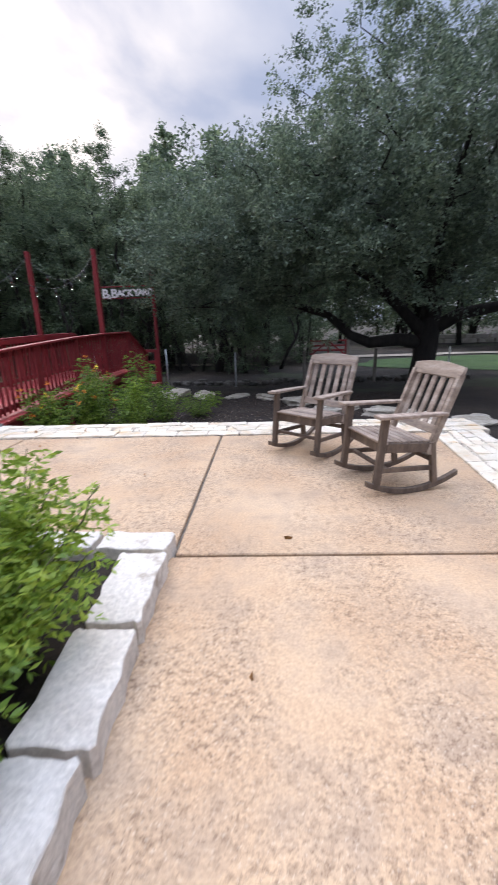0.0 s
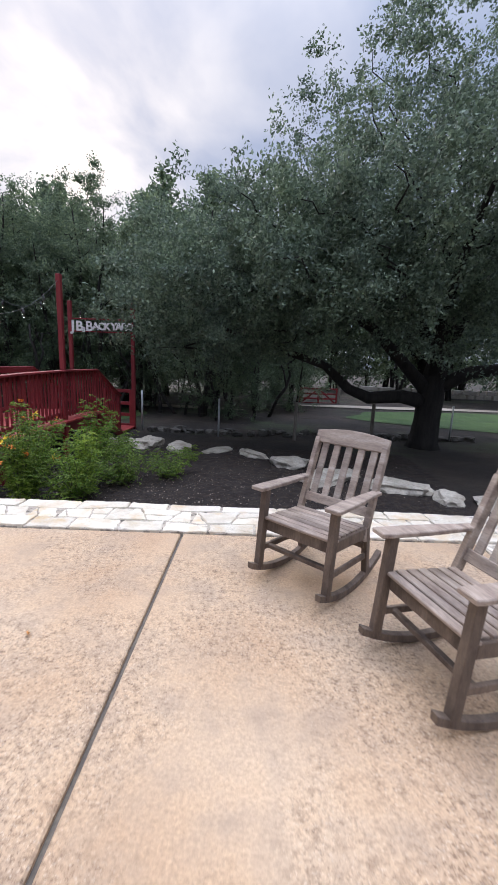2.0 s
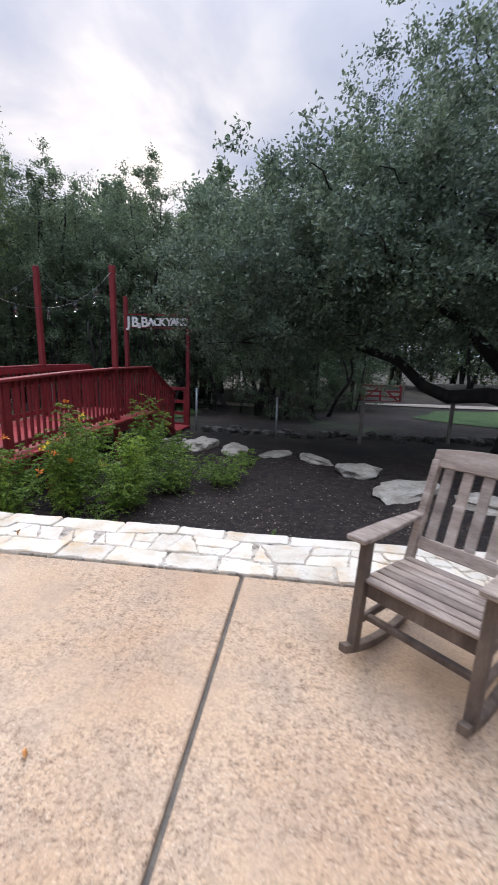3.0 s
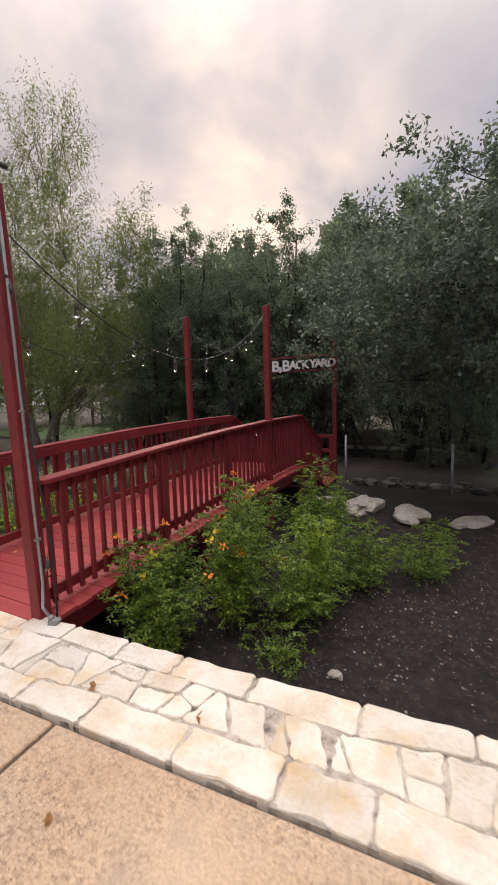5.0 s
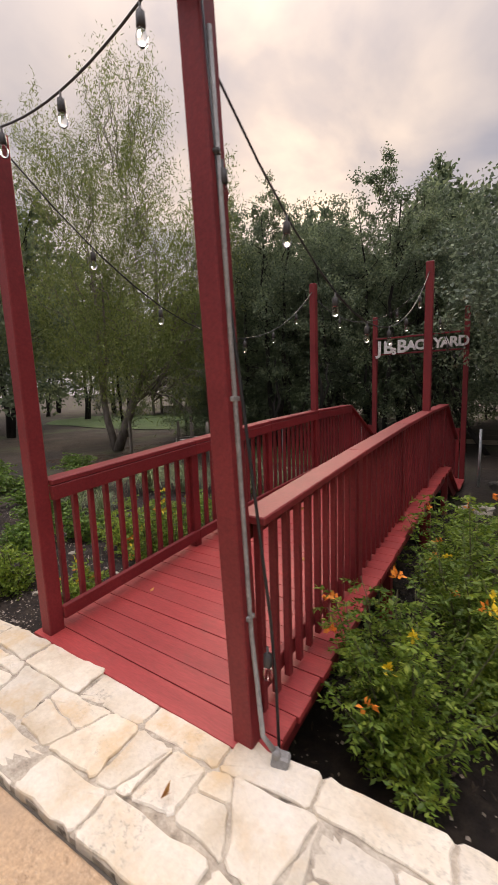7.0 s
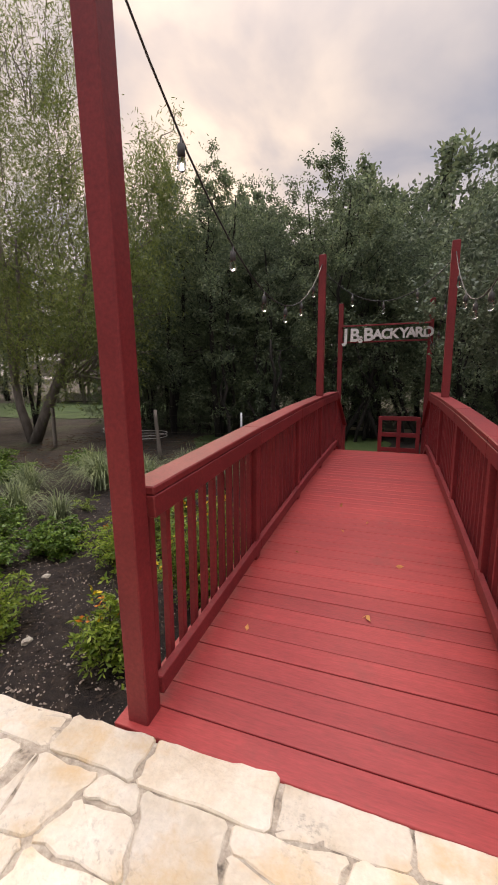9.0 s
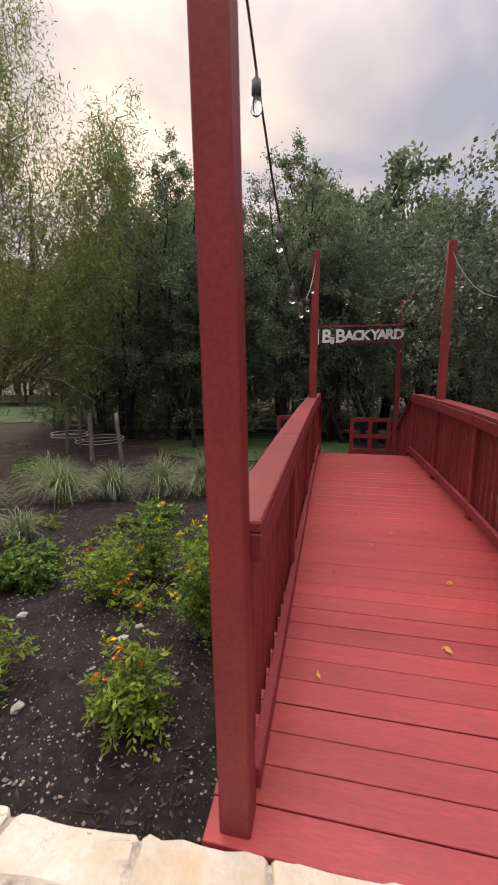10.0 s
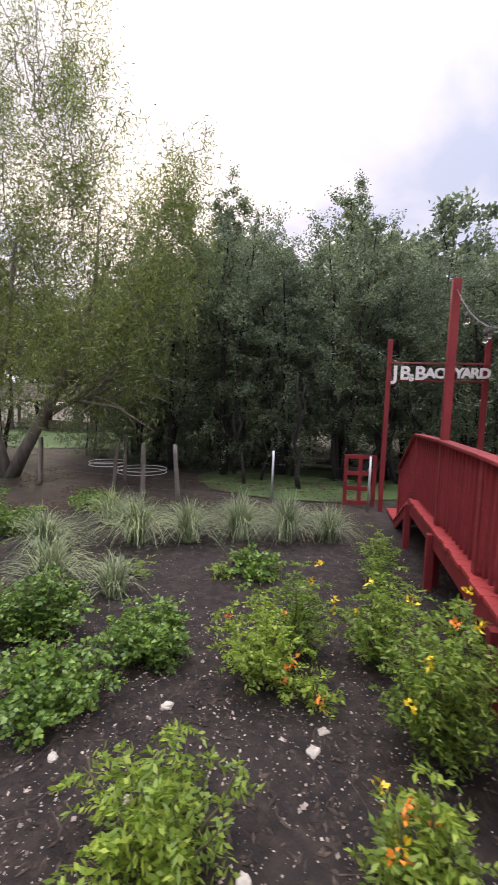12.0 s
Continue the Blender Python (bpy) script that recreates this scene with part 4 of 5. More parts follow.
shrub(-6.68, 6.58, 0.52, 0.40, 34, M_SHRUB_DARK, "compact rounded green shrub in mulch", 42, leaf=(0.042, 0.025), density=1.3, upright=0.0)
shrub(-7.40, 7.2, 0.66, 0.46, 36, M_SHRUB_DARK, "compact rounded green shrub in mulch", 43, leaf=(0.042, 0.025), density=1.3, upright=0.0)
shrub(-6.35, 9.0, 0.26, 0.16, 7, M_SHRUB_BRIGHT, "small green seedling in mulch", 44)
shrub(-7.3, 8.7, 0.3, 0.25, 8, M_SHRUB_BRIGHT, "small green seedling in mulch", 45)
for k, (x, y, h, r) in enumerate(((-9.2, 7.9, 0.6, 0.5), (-8.6, 6.6, 0.5, 0.45), (-10.0, 9.6, 0.6, 0.5), (-10.8, 8.2, 0.6, 0.55), (-11.6, 10.4, 0.7, 0.6), (-9.7, 11.4, 0.5, 0.5), (-12.8, 8.8, 0.7, 0.6), (-6.0, 9.2, 0.4, 0.35))):
    shrub(x, y, h, r, 22, M_SHRUB_DARK, "rounded green shrub in the far part of the bed", 140 + k, leaf=(0.06, 0.034), upright=0.0)
# bed inside the patio
shrub(0.72, 1.25, 1.15, 0.60, 70, M_SHRUB_BRIGHT, "dense green shrub overhanging a stone edging", 51, z=0.03, leaf=(0.042, 0.018), density=1.3, upright=0.05)
shrub(0.82, 0.62, 0.80, 0.46, 50, M_SHRUB, "dense green shrub overhanging a stone edging", 52, z=0.03, leaf=(0.042, 0.018), density=1.3, upright=0.05)
shrub(0.95, 0.05, 0.55, 0.38, 36, M_SHRUB, "low green shrub in a raised stone bed", 54, z=0.03, leaf=(0.042, 0.018), density=1.2, upright=0.05)
shrub(0.25, 1.5, 1.1, 0.5, 40, M_SHRUB_BRIGHT, "dense green shrub in a raised stone bed", 53, z=0.03, leaf=(0.042, 0.018), density=1.2, upright=0.05)


def grass_clump(x, y, h, r, blades, label, seed):
    rng = np.random.default_rng(seed)
    g = thing("grass_clump", label, "ornamental grass", "grass clumps in the bed", at=Matrix.Translation((x, y, mulch_z(x, y) + 0.03)))
    v, f = [], []
    for k in range(blades):
        a = rng.uniform(0, 6.28)
        ln, reach = h * rng.uniform(0.7, 1.35), r * rng.uniform(0.2, 1.25)
        w = rng.uniform(0.004, 0.009)
        s = Vector((-math.sin(a), math.cos(a), 0))
        o = Vector((rng.normal() * 0.05, rng.normal() * 0.05, 0))
        base = len(v)
        for i in range(6):
            t = i / 5
            c = o + Vector((math.cos(a) * reach * t ** 1.4, math.sin(a) * reach * t ** 1.4, ln * (t * 1.25 - 0.6 * t ** 2.6 * (0.5 + reach / r))))
            wi = w * (1 - 0.85 * t)
            v += [c - s * wi, c + s * wi]
        f += [(base + 2 * i, base + 2 * i + 1, base + 2 * i + 3, base + 2 * i + 2) for i in range(5)]
    under("foliage", mesh_of("foliage", v, f, M_GRASS), g)


for k, (x, y, h, r, n) in enumerate(((-7.95, 8.05, 0.72, 0.62, 320), (-7.25, 8.15, 0.50, 0.45, 170), (-7.9, 9.8, 0.80, 0.75, 480), (-7.2, 10.2, 0.76, 0.70, 440), (-6.5, 10.6, 0.80, 0.75, 480), (-5.75, 10.8, 0.80, 0.70, 460), (-5.1, 11.0, 0.68, 0.6, 320), (-8.9, 9.1, 0.65, 0.65, 320), (-8.8, 10.6, 0.7, 0.7, 320))):
    grass_clump(x, y, h, r, n, "grey-green arching ornamental grass clump in mulch", 80 + k)


# ---- trees ----
def limb_lines(rng, base, top, r0, r1, wobble, n=7):
    base, top = Vector(base), Vector(top)
    out = []
    for i in range(n + 1):
        t = i / n
        w = wobble * math.sin(math.pi * t)
        out.append((base.lerp(top, t) + Vector((rng.normal() * w, rng.normal() * w, rng.normal() * w * 0.5)), r0 + (r1 - r0) * t))
    return out


def crown_points(rng, centre, radii, clumps, per, clump_r, shell=0.5, flat=0.75, droop=0.0):
    """Leaf places in uneven clumps, denser towards the skin of an ellipsoid."""
    d = rng.normal(size=(clumps, 3))
    d /= np.linalg.norm(d, axis=1)[:, None]
    rr = rng.uniform(0.12, 1.0, clumps) ** shell
    lump = np.array([1 + 0.22 * noise.noise(Vector(q) * 1.8 + Vector(centre)) + 0.12 * noise.noise(Vector(q) * 4.5) for q in d])
    c = np.array(centre) + d * (rr * lump)[:, None] * np.array(radii)
    size = clump_r * rng.uniform(0.55, 1.35, clumps)
    twigs = 6
    each = per // twigs
    out = np.repeat(d, twigs, axis=0) * 0.7 + rng.normal(size=(clumps * twigs, 3)) * 0.75
    out[:, 2] += 0.15
    out /= np.linalg.norm(out, axis=1)[:, None]
    reach = np.repeat(size, twigs) * rng.uniform(0.9, 2.2, clumps * twigs)
    along = np.tile(np.linspace(0.1, 1.0, each), clumps * twigs)
    pts = np.repeat(np.repeat(c, twigs, axis=0), each, axis=0) + np.repeat(out * reach[:, None], each, axis=0) * along[:, None]
    pts += rng.normal(size=pts.shape) * 0.075 * np.array((1, 1, flat))
    if droop:
        pts[:, 2] -= droop * rng.uniform(0, 1, len(pts)) ** 2
    return pts, c


def branches_to(rng, fork, clump_centres, share, r):
    lines = []
    for q in clump_centres[rng.random(len(clump_centres)) < share]:
        start = Vector(fork).lerp(Vector(q), rng.uniform(0.45, 0.65))
        lines.append(limb_lines(rng, start, q, r * 0.6, 0.008, 0.16, 6))
    return lines


def oak():
    rng = np.random.default_rng(21)
    ox, oy = 6.45, 12.85
    t = thing("tree", "large dark live oak with a broad low crown and leaning limbs", "oak tree", at=Matrix.Translation((ox, oy, -0.68)))
    lines = [[((0, 0, 0), 0.52), ((0, 0, 0.25), 0.40), ((0.03, 0, 0.9), 0.35), ((0.05, 0, 1.6), 0.36), ((0.1, 0, 2.2), 0.30), ((0.35, 0.1, 3.4), 0.22), ((0.5, 0.2, 5.2), 0.13), ((0.4, 0, 7.4), 0.04)]]
    lines.append([((0, 0, 1.35), 0.22), ((-0.8, -0.1, 1.5), 0.19), ((-1.7, -0.2, 1.42), 0.17), ((-2.3, -0.3, 1.65), 0.14), ((-3.0, -0.4, 2.25), 0.11), ((-4.2, -0.6, 2.6), 0.08), ((-5.8, -0.8, 3.1), 0.04)])
    lines.append([((0, 0, 1.6), 0.20), ((-0.8, -0.3, 2.3), 0.16), ((-1.9, -0.8, 3.2), 0.12), ((-3.6, -1.4, 4.0), 0.07), ((-5.4, -1.9, 4.3), 0.03)])
    lines.append([((0.05, 0, 1.7), 0.22), ((0.9, -0.2, 2.2), 0.18), ((2.0, -0.4, 2.4), 0.14), ((3.5, -0.6, 2.9), 0.09), ((5.2, -0.8, 3.6), 0.04)])
    lines.append([((0.05, 0, 2.0), 0.18), ((-0.3, -0.9, 3.2), 0.13), ((-0.6, -2.4, 4.6), 0.09), ((-0.8, -3.8, 5.6), 0.03)])
    lines.append([((0, 0.1, 2.0), 0.18), ((-0.5, 1.0, 3.3), 0.13), ((-1.2, 2.4, 4.6), 0.08), ((-1.8, 3.8, 5.4), 0.03)])
    lines.append([((0.1, 0, 2.3), 0.16), ((1.2, 0.6, 4.2), 0.11), ((2.4, 1.2, 6.0), 0.05)])
    lines.append([((0.1, 0, 2.5), 0.16), ((-1.0, 0.0, 4.4), 0.11), ((-2.4, 0.2, 6.0), 0.05)])
    pts = []
    for centre, radii, clumps, per, cr in (
        ((0.6, -0.2, 6.7), (5.4, 4.8, 4.3), 700, 160, 0.34),
        ((-3.6, -0.6, 4.3), (4.6, 3.6, 2.1), 450, 150, 0.31),
        ((-5.9, -1.0, 3.8), (2.9, 2.4, 1.6), 240, 150, 0.27),
        ((4.5, -1.2, 4.4), (4.0, 3.2, 2.6), 240, 140, 0.40),
        ((-1.2, -2.6, 4.8), (4.2, 2.2, 2.3), 240, 140, 0.36),
        ((-2.6, 0.2, 5.9), (3.0, 2.6, 1.6), 170, 130, 0.28),
    ):
        p, c = crown_points(rng, centre, radii, clumps, per, cr, 0.55, 0.7)
        p = p[(p[:, 2] > 1.9 + 0.5 * np.sin(p[:, 0] * 1.3) * np.cos(p[:, 1]))]
        pts.append(p)
        f = Vector(centre) * 0.55 + Vector((0, 0, 1.1))
        lines += branches_to(rng, f, c, 0.07, 0.05)
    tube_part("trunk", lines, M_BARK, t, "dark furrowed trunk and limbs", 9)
    under("crown", leaves_mesh("crown", np.vstack(pts), 0.088, 0.047, M_OAK, rng, 0.15), t, "dense small grey-green leaves")


oak()


def woods_tree(seed, h, rx, label, per=72, size=(0.12, 0.062)):
    rng = np.random.default_rng(seed)
    t = thing("tree", label, "tree", "trees of the wood behind the garden")
    lines = []
    for k in range(2):
        a = rng.uniform(0, 6.28)
        lines.append(limb_lines(rng, (0.15 * k, 0.1 * k, -0.1), (math.cos(a) * rx * 0.35, math.sin(a) * rx * 0.35, h * 0.86), 0.13, 0.02, 0.10, 8))
    pts = []
    for centre, radii, clumps, cr in (((0, 0, h * 0.47), (rx, rx, h * 0.40), 170, 0.42), ((rx * 0.3, 0, h * 0.78), (rx * 0.55, rx * 0.55, h * 0.19), 46, 0.30), ((-rx * 0.4, 0.2, h * 0.70), (rx * 0.5, rx * 0.5, h * 0.18), 40, 0.30), ((0, 0, h * 0.93), (rx * 0.22, rx * 0.22, h * 0.10), 14, 0.20)):
        p, c = crown_points(rng, centre, radii, clumps, per, cr, 0.5, 0.8)
        pts.append(p)
        lines += branches_to(rng, Vector((0, 0, centre[2] * 0.8)), c, 0.12, 0.035)
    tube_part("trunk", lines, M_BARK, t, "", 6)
    under("crown", leaves_mesh("crown", np.vstack(pts), *size, M_WOODS, rng, 0.1), t)
    return t


WOOD_LABEL = "dark green live oak in the wood behind the garden"
kinds = [woods_tree(61, 11.2, 2.8, WOOD_LABEL, 114, (0.102, 0.054)), woods_tree(62, 10.6, 2.5, WOOD_LABEL, 114, (0.102, 0.054)), woods_tree(63, 9.2, 3.0, WOOD_LABEL, 114, (0.102, 0.054)), woods_tree(64, 10.5, 3.0, "dark green tree far off beyond the garden", 24, (0.25, 0.14))]
wood_rng = random.Random(77)
spots = []
for row, (yy, x0, x1, step, grow) in enumerate(((17.4, -11.0, 2.5, 2.0, 0.92), (20.0, -14.0, 5.0, 2.2, 1.0), (23.5, -15.0, 3.5, 2.6, 0.95), (28.0, -16.0, 3.0, 3.0, 1.0))):
    x = x0
    while x < x1:
        spots.append((x + wood_rng.uniform(-0.6, 0.6), yy + wood_rng.uniform(-0.9, 0.9), grow * wood_rng.uniform(0.86, 1.12)))
        x += step
spots += [(12.0, 33.0, 1.0), (17.0, 35.0, 1.1), (22.0, 33.0, 1.2), (27.0, 30.0, 1.1), (20.0, 40.0, 1.3), (8.0, 42.0, 1.2), (3.0, 36.0, 1.2), (14.0, 44.0, 1.3), (-30.0, 42.0, 1.3), (-38.0, 44.0, 1.3), (-24.0, 44.0, 1.3), (-45.0, 40.0, 1.3), (15.5, 15.0, 1.0), (30, 38, 1.3), (25, 22, 1.0), (-19.5, 13.0, 0.95), (-24.0, 14.5, 1.1), (-29.0, 18.0, 1.2), (-27.0, 10.0, 1.1), (-34.0, 26.0, 1.2), (-36.0, 14.0, 1.2), (-52.0, 34.0, 1.4), (-50.0, 22.0, 1.4), (-33.0, 4.0, 1.2), (18.0, 29.0, 0.9), (24.0, 33.0, 1.1), (33.0, 33.0, 1.2), (13.5, 39.0, 1.1), (38.0, 28.0, 1.2), (10.0, 48.0, 1.3), (30.0, 24.0, 1.0), (5.5, 46.0, 1.2), (-1.0, 40.0, 1.2), (-17.0, 37.0, 1.1), (-22.0, 39.0, 1.2), (-28.0, 38.0, 1.1), (-34.0, 38.0, 1.2), (-40.0, 34.0, 1.2), (-44.0, 28.0, 1.2), (-17.5, 17.0, 0.8)]
spots += [(-16.0 + 2.3 * k, 31.5 + 0.8 * math.sin(k * 2.1), 0.62) for k in range(9)] + [(6.0 + 3.4 * k, 46.0 + 1.5 * math.sin(k * 1.7), 0.75) for k in range(11)]
placed_far = False
spots = [(x, y, s * (0.78 if -3.4 < x < -0.9 or x > -0.4 else 1.0)) if y < 22 and -4 < x < 6 else (x, y, s) for x, y, s in spots]
# low growth under the wood's edge
spots += [(-15.2 + 1.35 * k, 19.2 + 0.7 * math.sin(k * 2.7), 0.50 + 0.05 * (k % 3)) for k in range(6)]
for k, (x, y, s) in enumerate(spots):
    m = Matrix.Translation((x, y, ground_z(x, y) - (1.2 if s < 0.76 else 0.05))) @ pose(0, 0, 0, 0, 0, wood_rng.uniform(0, 360)) @ Matrix.Diagonal((s, s, s * wood_rng.uniform(0.94, 1.08), 1))
    if k < 3:
        kinds[k].matrix_world = m
    elif y > 27 and not placed_far:
        kinds[3].matrix_world, placed_far = m, True
    else:
        copy_thing(kinds[3 if y > 22.5 or abs(x + 5) > 13 else k % 3], m)


def slim_trees():
    """Thin crooked trunks that stand below the crowns at the wood's edge."""
    rng = np.random.default_rng(91)
    for k in range(19):
        x, y = -9 + k * 0.60 + rng.normal() * 0.2, 16.0 + rng.uniform(-0.8, 2.2)
        if -4.6 < x < -1.9 and y < 17:
            y += 1.5
        t = thing("sapling_trunk", "thin dark crooked trunk at the edge of the wood", "tree trunk", "thin trunks at the wood's edge", at=Matrix.Translation((x, y, ground_z(x, y) - 0.05)))
        lines = [limb_lines(rng, (0, 0, 0), (rng.normal() * 0.6, rng.normal() * 0.4, 3.2), rng.uniform(0.05, 0.10), 0.03, 0.12, 7)]
        lines.append(limb_lines(rng, lines[0][3][0], lines[0][3][0] + Vector((rng.normal() * 0.8, rng.normal() * 0.5, 1.6)), 0.045, 0.02, 0.08, 5))
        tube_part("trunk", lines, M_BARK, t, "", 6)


slim_trees()


def willow():
    rng = np.random.default_rng(33)
    t = thing("tree", "feathery yellow-green tree with a leaning grey trunk", "tree", at=Matrix.Translation((-13.9, 13.7, -0.65)))
    lines = [[((0, 0, 0), 0.20), ((0.5, 0, 0.9), 0.17), ((1.2, -0.1, 1.9), 0.15), ((2.0, -0.1, 3.2), 0.11), ((2.6, 0, 5.2), 0.06), ((2.7, 0, 7.2), 0.015)],
             [((-0.2, 0.1, 0), 0.16), ((-0.6, 0.1, 1.2), 0.14), ((-0.8, 0.1, 2.6), 0.11), ((-0.6, 0, 5.6), 0.07), ((-0.9, 0, 8.2), 0.015)],
             [((1.2, -0.1, 1.9), 0.08), ((2.4, -0.4, 2.25), 0.05), ((3.8, -0.8, 2.1), 0.028), ((4.9, -1.1, 1.6), 0.010)],
             [((1.6, -0.1, 2.5), 0.08), ((2.8, -0.4, 3.2), 0.05), ((4.2, -0.6, 4.6), 0.025)],
             [((2.6, -0.4, 2.1), 0.05), ((3.6, -0.7, 3.0), 0.03), ((4.6, -0.9, 4.0), 0.015)],
             [((-0.6, 0, 2.0), 0.09), ((0.4, -0.5, 3.6), 0.06), ((0.9, -0.8, 6.0), 0.03)]]
    for k in range(9):
        a, b = rng.uniform(1.6, 3.0), rng.uniform(3.8, 5.6)
        h0, h1 = rng.uniform(1.9, 2.6), rng.uniform(1.2, 4.2)
        lines.append([((a + (b - a) * i / 6, -0.3 - 0.12 * i + rng.normal() * 0.05, h0 + (h1 - h0) * (i / 6) ** 1.6 + 0.35 * math.sin(math.pi * i / 6) + rng.normal() * 0.04), 0.030 - 0.004 * i) for i in range(7)])
    pts = []
    for centre, radii, clumps, per, cr in (((-0.6, 0, 6.8), (3.0, 2.4, 3.4), 175, 96, 0.50), ((2.6, -0.2, 5.2), (2.6, 2.0, 2.8), 150, 96, 0.46), ((-1.6, 0, 10.2), (1.6, 1.4, 1.9), 60, 96, 0.44), ((2.2, -0.2, 8.8), (1.3, 1.1, 1.6), 44, 96, 0.38), ((-3.8, 0.3, 6.4), (2.6, 2.2, 3.4), 120, 96, 0.48), ((4.3, -0.6, 4.2), (1.3, 1.1, 1.4), 44, 84, 0.36), ((4.6, -0.2, 6.4), (1.0, 0.9, 1.8), 36, 90, 0.36), ((-3.2, 0.2, 11.4), (2.4, 1.8, 2.2), 70, 96, 0.46), ((0.6, 0.8, 12.2), (1.9, 1.4, 1.8), 60, 96, 0.44), ((4.6, 0.8, 8.0), (0.9, 0.8, 1.5), 30, 90, 0.34), ((3.0, -0.6, 3.2), (2.2, 1.4, 1.1), 60, 84, 0.36), ((0.4, -0.4, 4.2), (2.4, 1.6, 1.4), 60, 84, 0.40)):
        p, c = crown_points(rng, centre, radii, clumps, per, cr, 0.6, 1.1, 0.9)
        pts.append(p)
        lines += branches_to(rng, Vector((centre[0] * 0.75, centre[1], centre[2] * 0.62)), c, 0.22, 0.030)
    tube_part("trunk", lines, M_BARK_PALE, t, "leaning pale grey trunk and bare twigs", 7)
    under("crown", leaves_mesh("crown", np.vstack(pts), 0.14, 0.026, M_WILLOW, rng, 0.9), t, "hanging narrow yellow-green leaves")


willow()

# ---- fence ----
fence = thing("fence", "wire fence on steel and wooden posts behind the garden", "fence")
FENCE = [(-12.5, 13.2), (-9.6, 13.2), (-6.44, 13.35), (-4.31, 13.38), (-1.80, 13.3), (0.57, 12.98), (2.8, 12.95), (5.2, 13.7), (7.7, 14.0), (10.2, 14.3), (13.0, 15.2)]
for k, (x, y) in enumerate(FENCE):
    z = ground_z(x, y)
    top = 0.62 if k < 5 else 0.50
    if k in (0, 1, 6, 7, 9):
        part("post", box((0.09, 0.09, top - z + 0.1), Matrix.Translation((x, y, (top + z - 0.1) / 2)), 0.008), M_POSTWOOD, fence, "grey wooden post")
    else:
        tube_part("post", [[((x, y, z - 0.1), 0.028), ((x, y, top), 0.028)]], M_STEEL, fence, "pale steel post", 8)
for k, (a, b) in enumerate(zip(FENCE, FENCE[1:])):
    if k == 3:
        continue
    za, zb = ground_z(*a), ground_z(*b)
    for h in (0.15, 0.4, 0.65, 0.9, 1.1):
        tube_part("wire", [[((*a, za + h), 0.0013), ((*b, zb + h), 0.0013)]], M_POSTWOOD, fence, "", 4)


def stump_post(x, y, h, lean, label):
    t = thing("wooden_stake", label, "stake", "stakes at the bed's end", at=Matrix.Translation((x, y, ground_z(x, y) - 0.05)))
    rng = np.random.default_rng(int(abs(x) * 100))
    tube_part("stake", [limb_lines(rng, (0, 0, 0), (lean, 0, h), 0.055, 0.045, 0.01, 5)], M_BARK_PALE, t, "", 8)


stump_post(-8.46, 12.73, 1.35, -0.12, "grey leaning wooden stake at the end of the bed")
stump_post(-10.6, 13.6, 1.25, 0.05, "grey upright wooden stake at the end of the bed")
stump_post(-10.9, 14.6, 1.35, 0.0, "grey upright wooden stake at the end of the bed")

# loops of pale hose lying on the earth
hose = thing("garden_hose", "loops of pale garden hose lying on bare earth", "hose")
for cx, cy, r in ((-12.6, 16.4, 0.6), (-10.9, 15.6, 0.75)):
    for k in range(2):
        tube_part("coil", [[((cx + r * math.cos(a / 20 * 6.3), cy + r * math.sin(a / 20 * 6.3), ground_z(cx, cy) + 0.12 + 0.10 * k), 0.012) for a in range(21)]], M_WHITE, hose, "", 5)

# ---- far off ----
far_gate = thing("farm_gate", "red wooden farm gate on the drive far off", "gate", at=Matrix.Translation((4.05, 27.0, -0.95)) @ pose(0, 0, 0, 0, 0, 5) @ Matrix.Diagonal((0.80, 0.80, 0.80, 1)))
for x in (0, 1.45, 2.9):
    part("stile", box((0.14, 0.08, 1.35), Matrix.Translation((x, 0, 0.85)), 0.01), M_RED, far_gate)
for z in (0.3, 0.68, 1.05, 1.45):
    part("rail", box((2.9, 0.06, 0.14), Matrix.Translation((1.45, 0, z)), 0.01), M_RED, far_gate)
part("brace", beam((0.05, 0.06, 0.3), (1.4, 0.06, 1.4), 0.06, 0.12, 0.01), M_RED, far_gate)
part("brace", beam((2.85, 0.06, 0.3), (1.5, 0.06, 1.4), 0.06, 0.12, 0.01), M_RED, far_gate)
for x in (-0.2, 3.1):
    part("post", box((0.18, 0.18, 1.9), Matrix.Translation((x, 0, 0.85)), 0.01), M_POSTWOOD, far_gate)

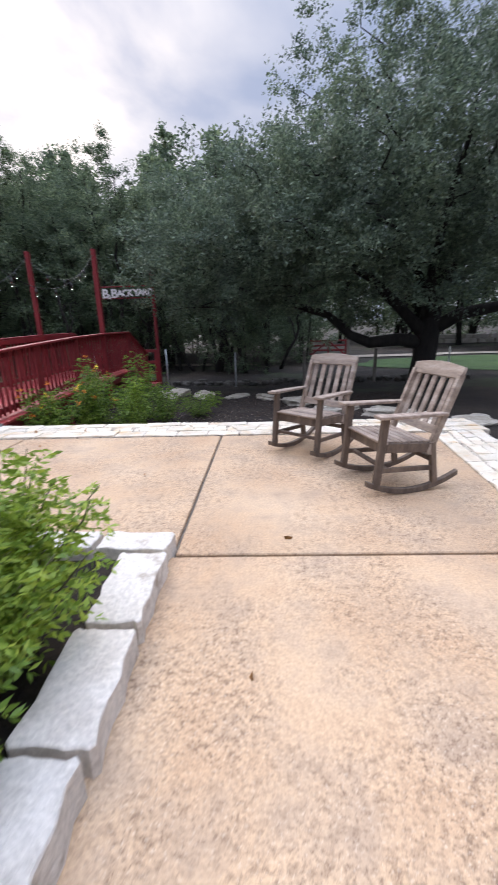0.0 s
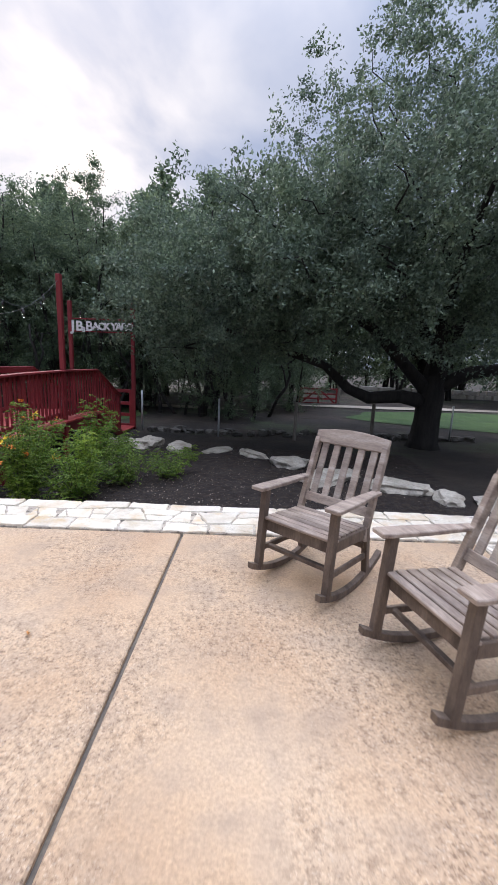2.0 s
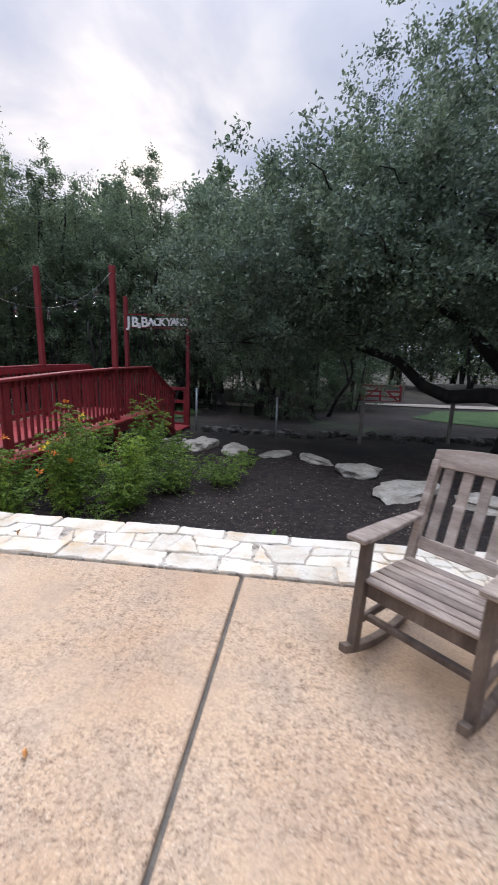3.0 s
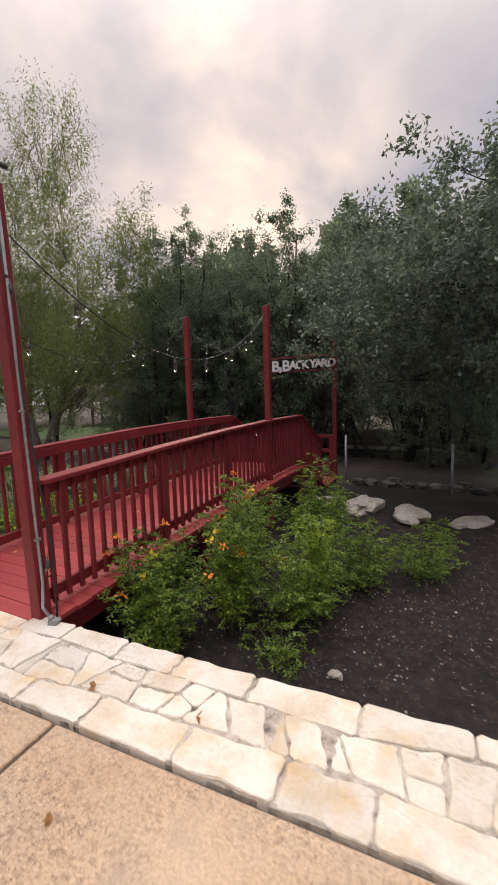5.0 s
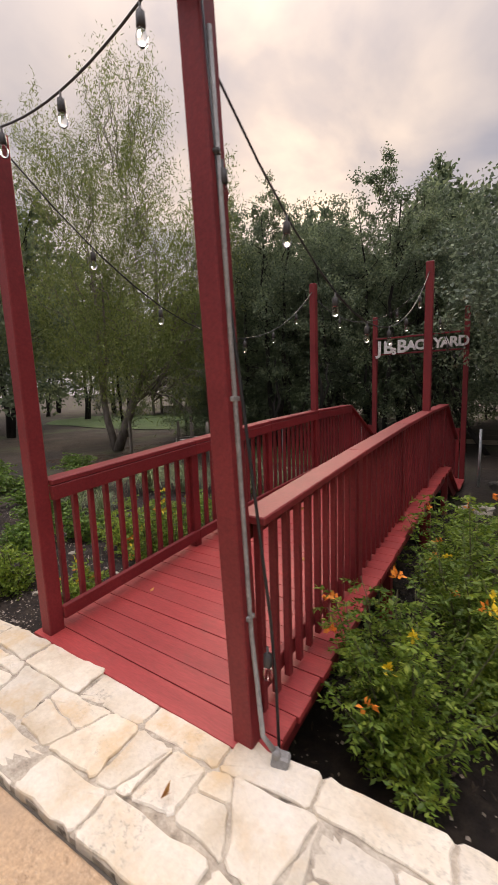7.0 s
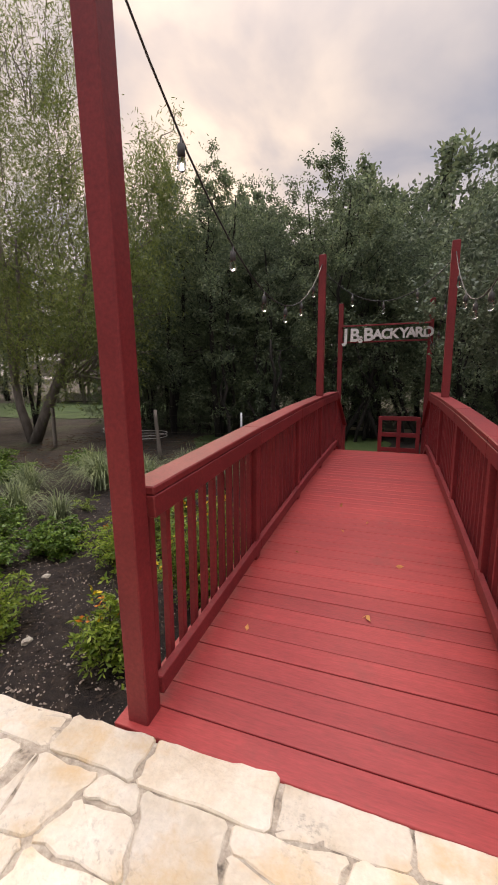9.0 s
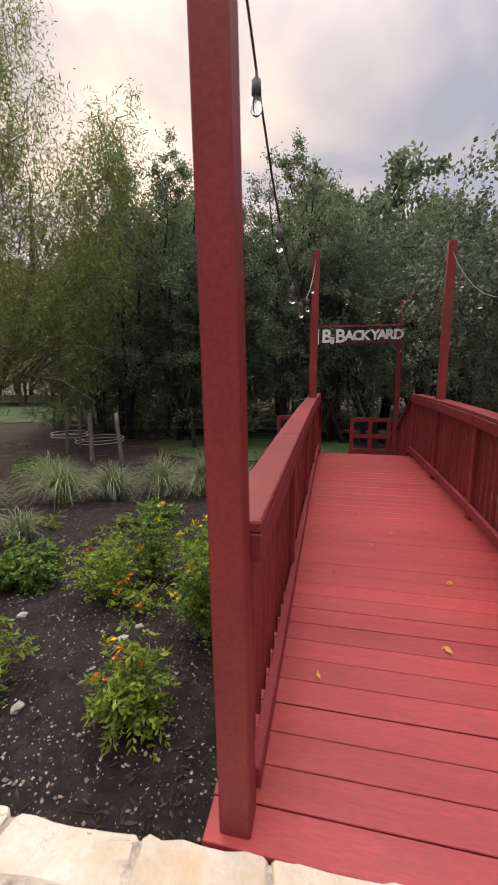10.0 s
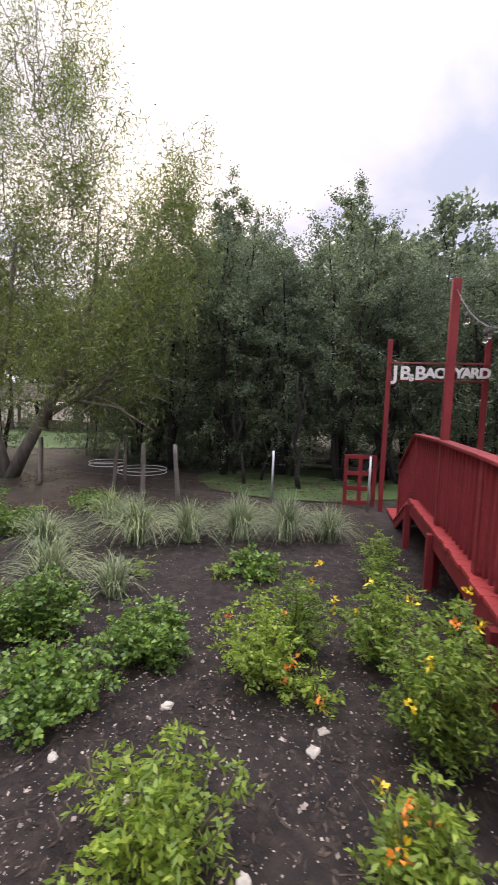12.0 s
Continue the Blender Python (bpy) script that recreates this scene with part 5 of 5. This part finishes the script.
stone_wall = thing("garden_wall", "low pale dry-stone wall far off beyond the lawn", "stone wall")
for k in range(60):
    r = random.Random(900 + k)
    x, z = 10.5 + (k % 30) * 0.75, (k // 30) * 0.42
    part("stone", box((r.uniform(0.6, 0.85), 0.5, r.uniform(0.34, 0.46)), Matrix.Translation((x + r.uniform(-0.1, 0.1) + z * 0.6, 38.5, -0.55 + z)) @ pose(0, 0, 0, 0, r.uniform(-4, 4), r.uniform(-8, 8)), 0.05), M_FARWALL, stone_wall)

shed = thing("pavilion", "open wooden pavilion with a brown roof far off", "pavilion", at=Matrix.Translation((-30.0, 34.0, -0.75)))
for x in (-4.5, -1.5, 1.5, 4.5):
    for y in (-2, 2):
        part("post", box((0.2, 0.2, 2.6), Matrix.Translation((x, y, 1.3)), 0.01), M_POSTWOOD, shed)
part("roof", prism([(-3.2, 2.5), (3.2, 2.5), (0.0, 4.0)], 11.0, Matrix(((0, 0, 1, 0), (1, 0, 0, 0), (0, 1, 0, 0), (0, 0, 0, 1))), 0.02), M_ROOF, shed)
part("low_wall", box((9.0, 0.2, 0.8), Matrix.Translation((0, 2.2, 0.4)), 0.01), M_FARWALL, shed)

# ---- fallen leaves ----
def fallen(x, y, z, seed):
    rng = np.random.default_rng(seed)
    c = np.repeat(np.array([(0.0, 0.0, 0.0)]), 2, axis=0)
    d = rng.normal(size=(1, 3)) * np.array((1, 1, 0.15))
    me = leaves_mesh("fallen_leaf", c, 0.055, 0.03, M_LEAFDRY, rng, 0.0, np.repeat(d, 2, axis=0))
    ob = tagged(new("fallen_leaf", me), "dry orange-brown leaf lying on the ground", "leaf", "fallen leaves")
    ob.location = (x, y, z + 0.012)


for k, (x, y) in enumerate(((-0.9, 4.35), (0.72, 3.41), (0.55, 2.5), (-1.25, 4.9), (-2.35, 4.85), (-0.62, 4.95), (2.1, 2.3), (1.9, 1.2))):
    fallen(x, y, 0.03 if y > 4.6 else 0.0, 1200 + k)
for k, (x, y) in enumerate(((-2.92, 6.25), (-3.2, 7.4), (-3.0, 7.6), (-3.5, 6.9), (-3.3, 8.0), (-2.7, 6.9), (-3.55, 5.9))):
    fallen(x, y, deck_z(y), 1300 + k)
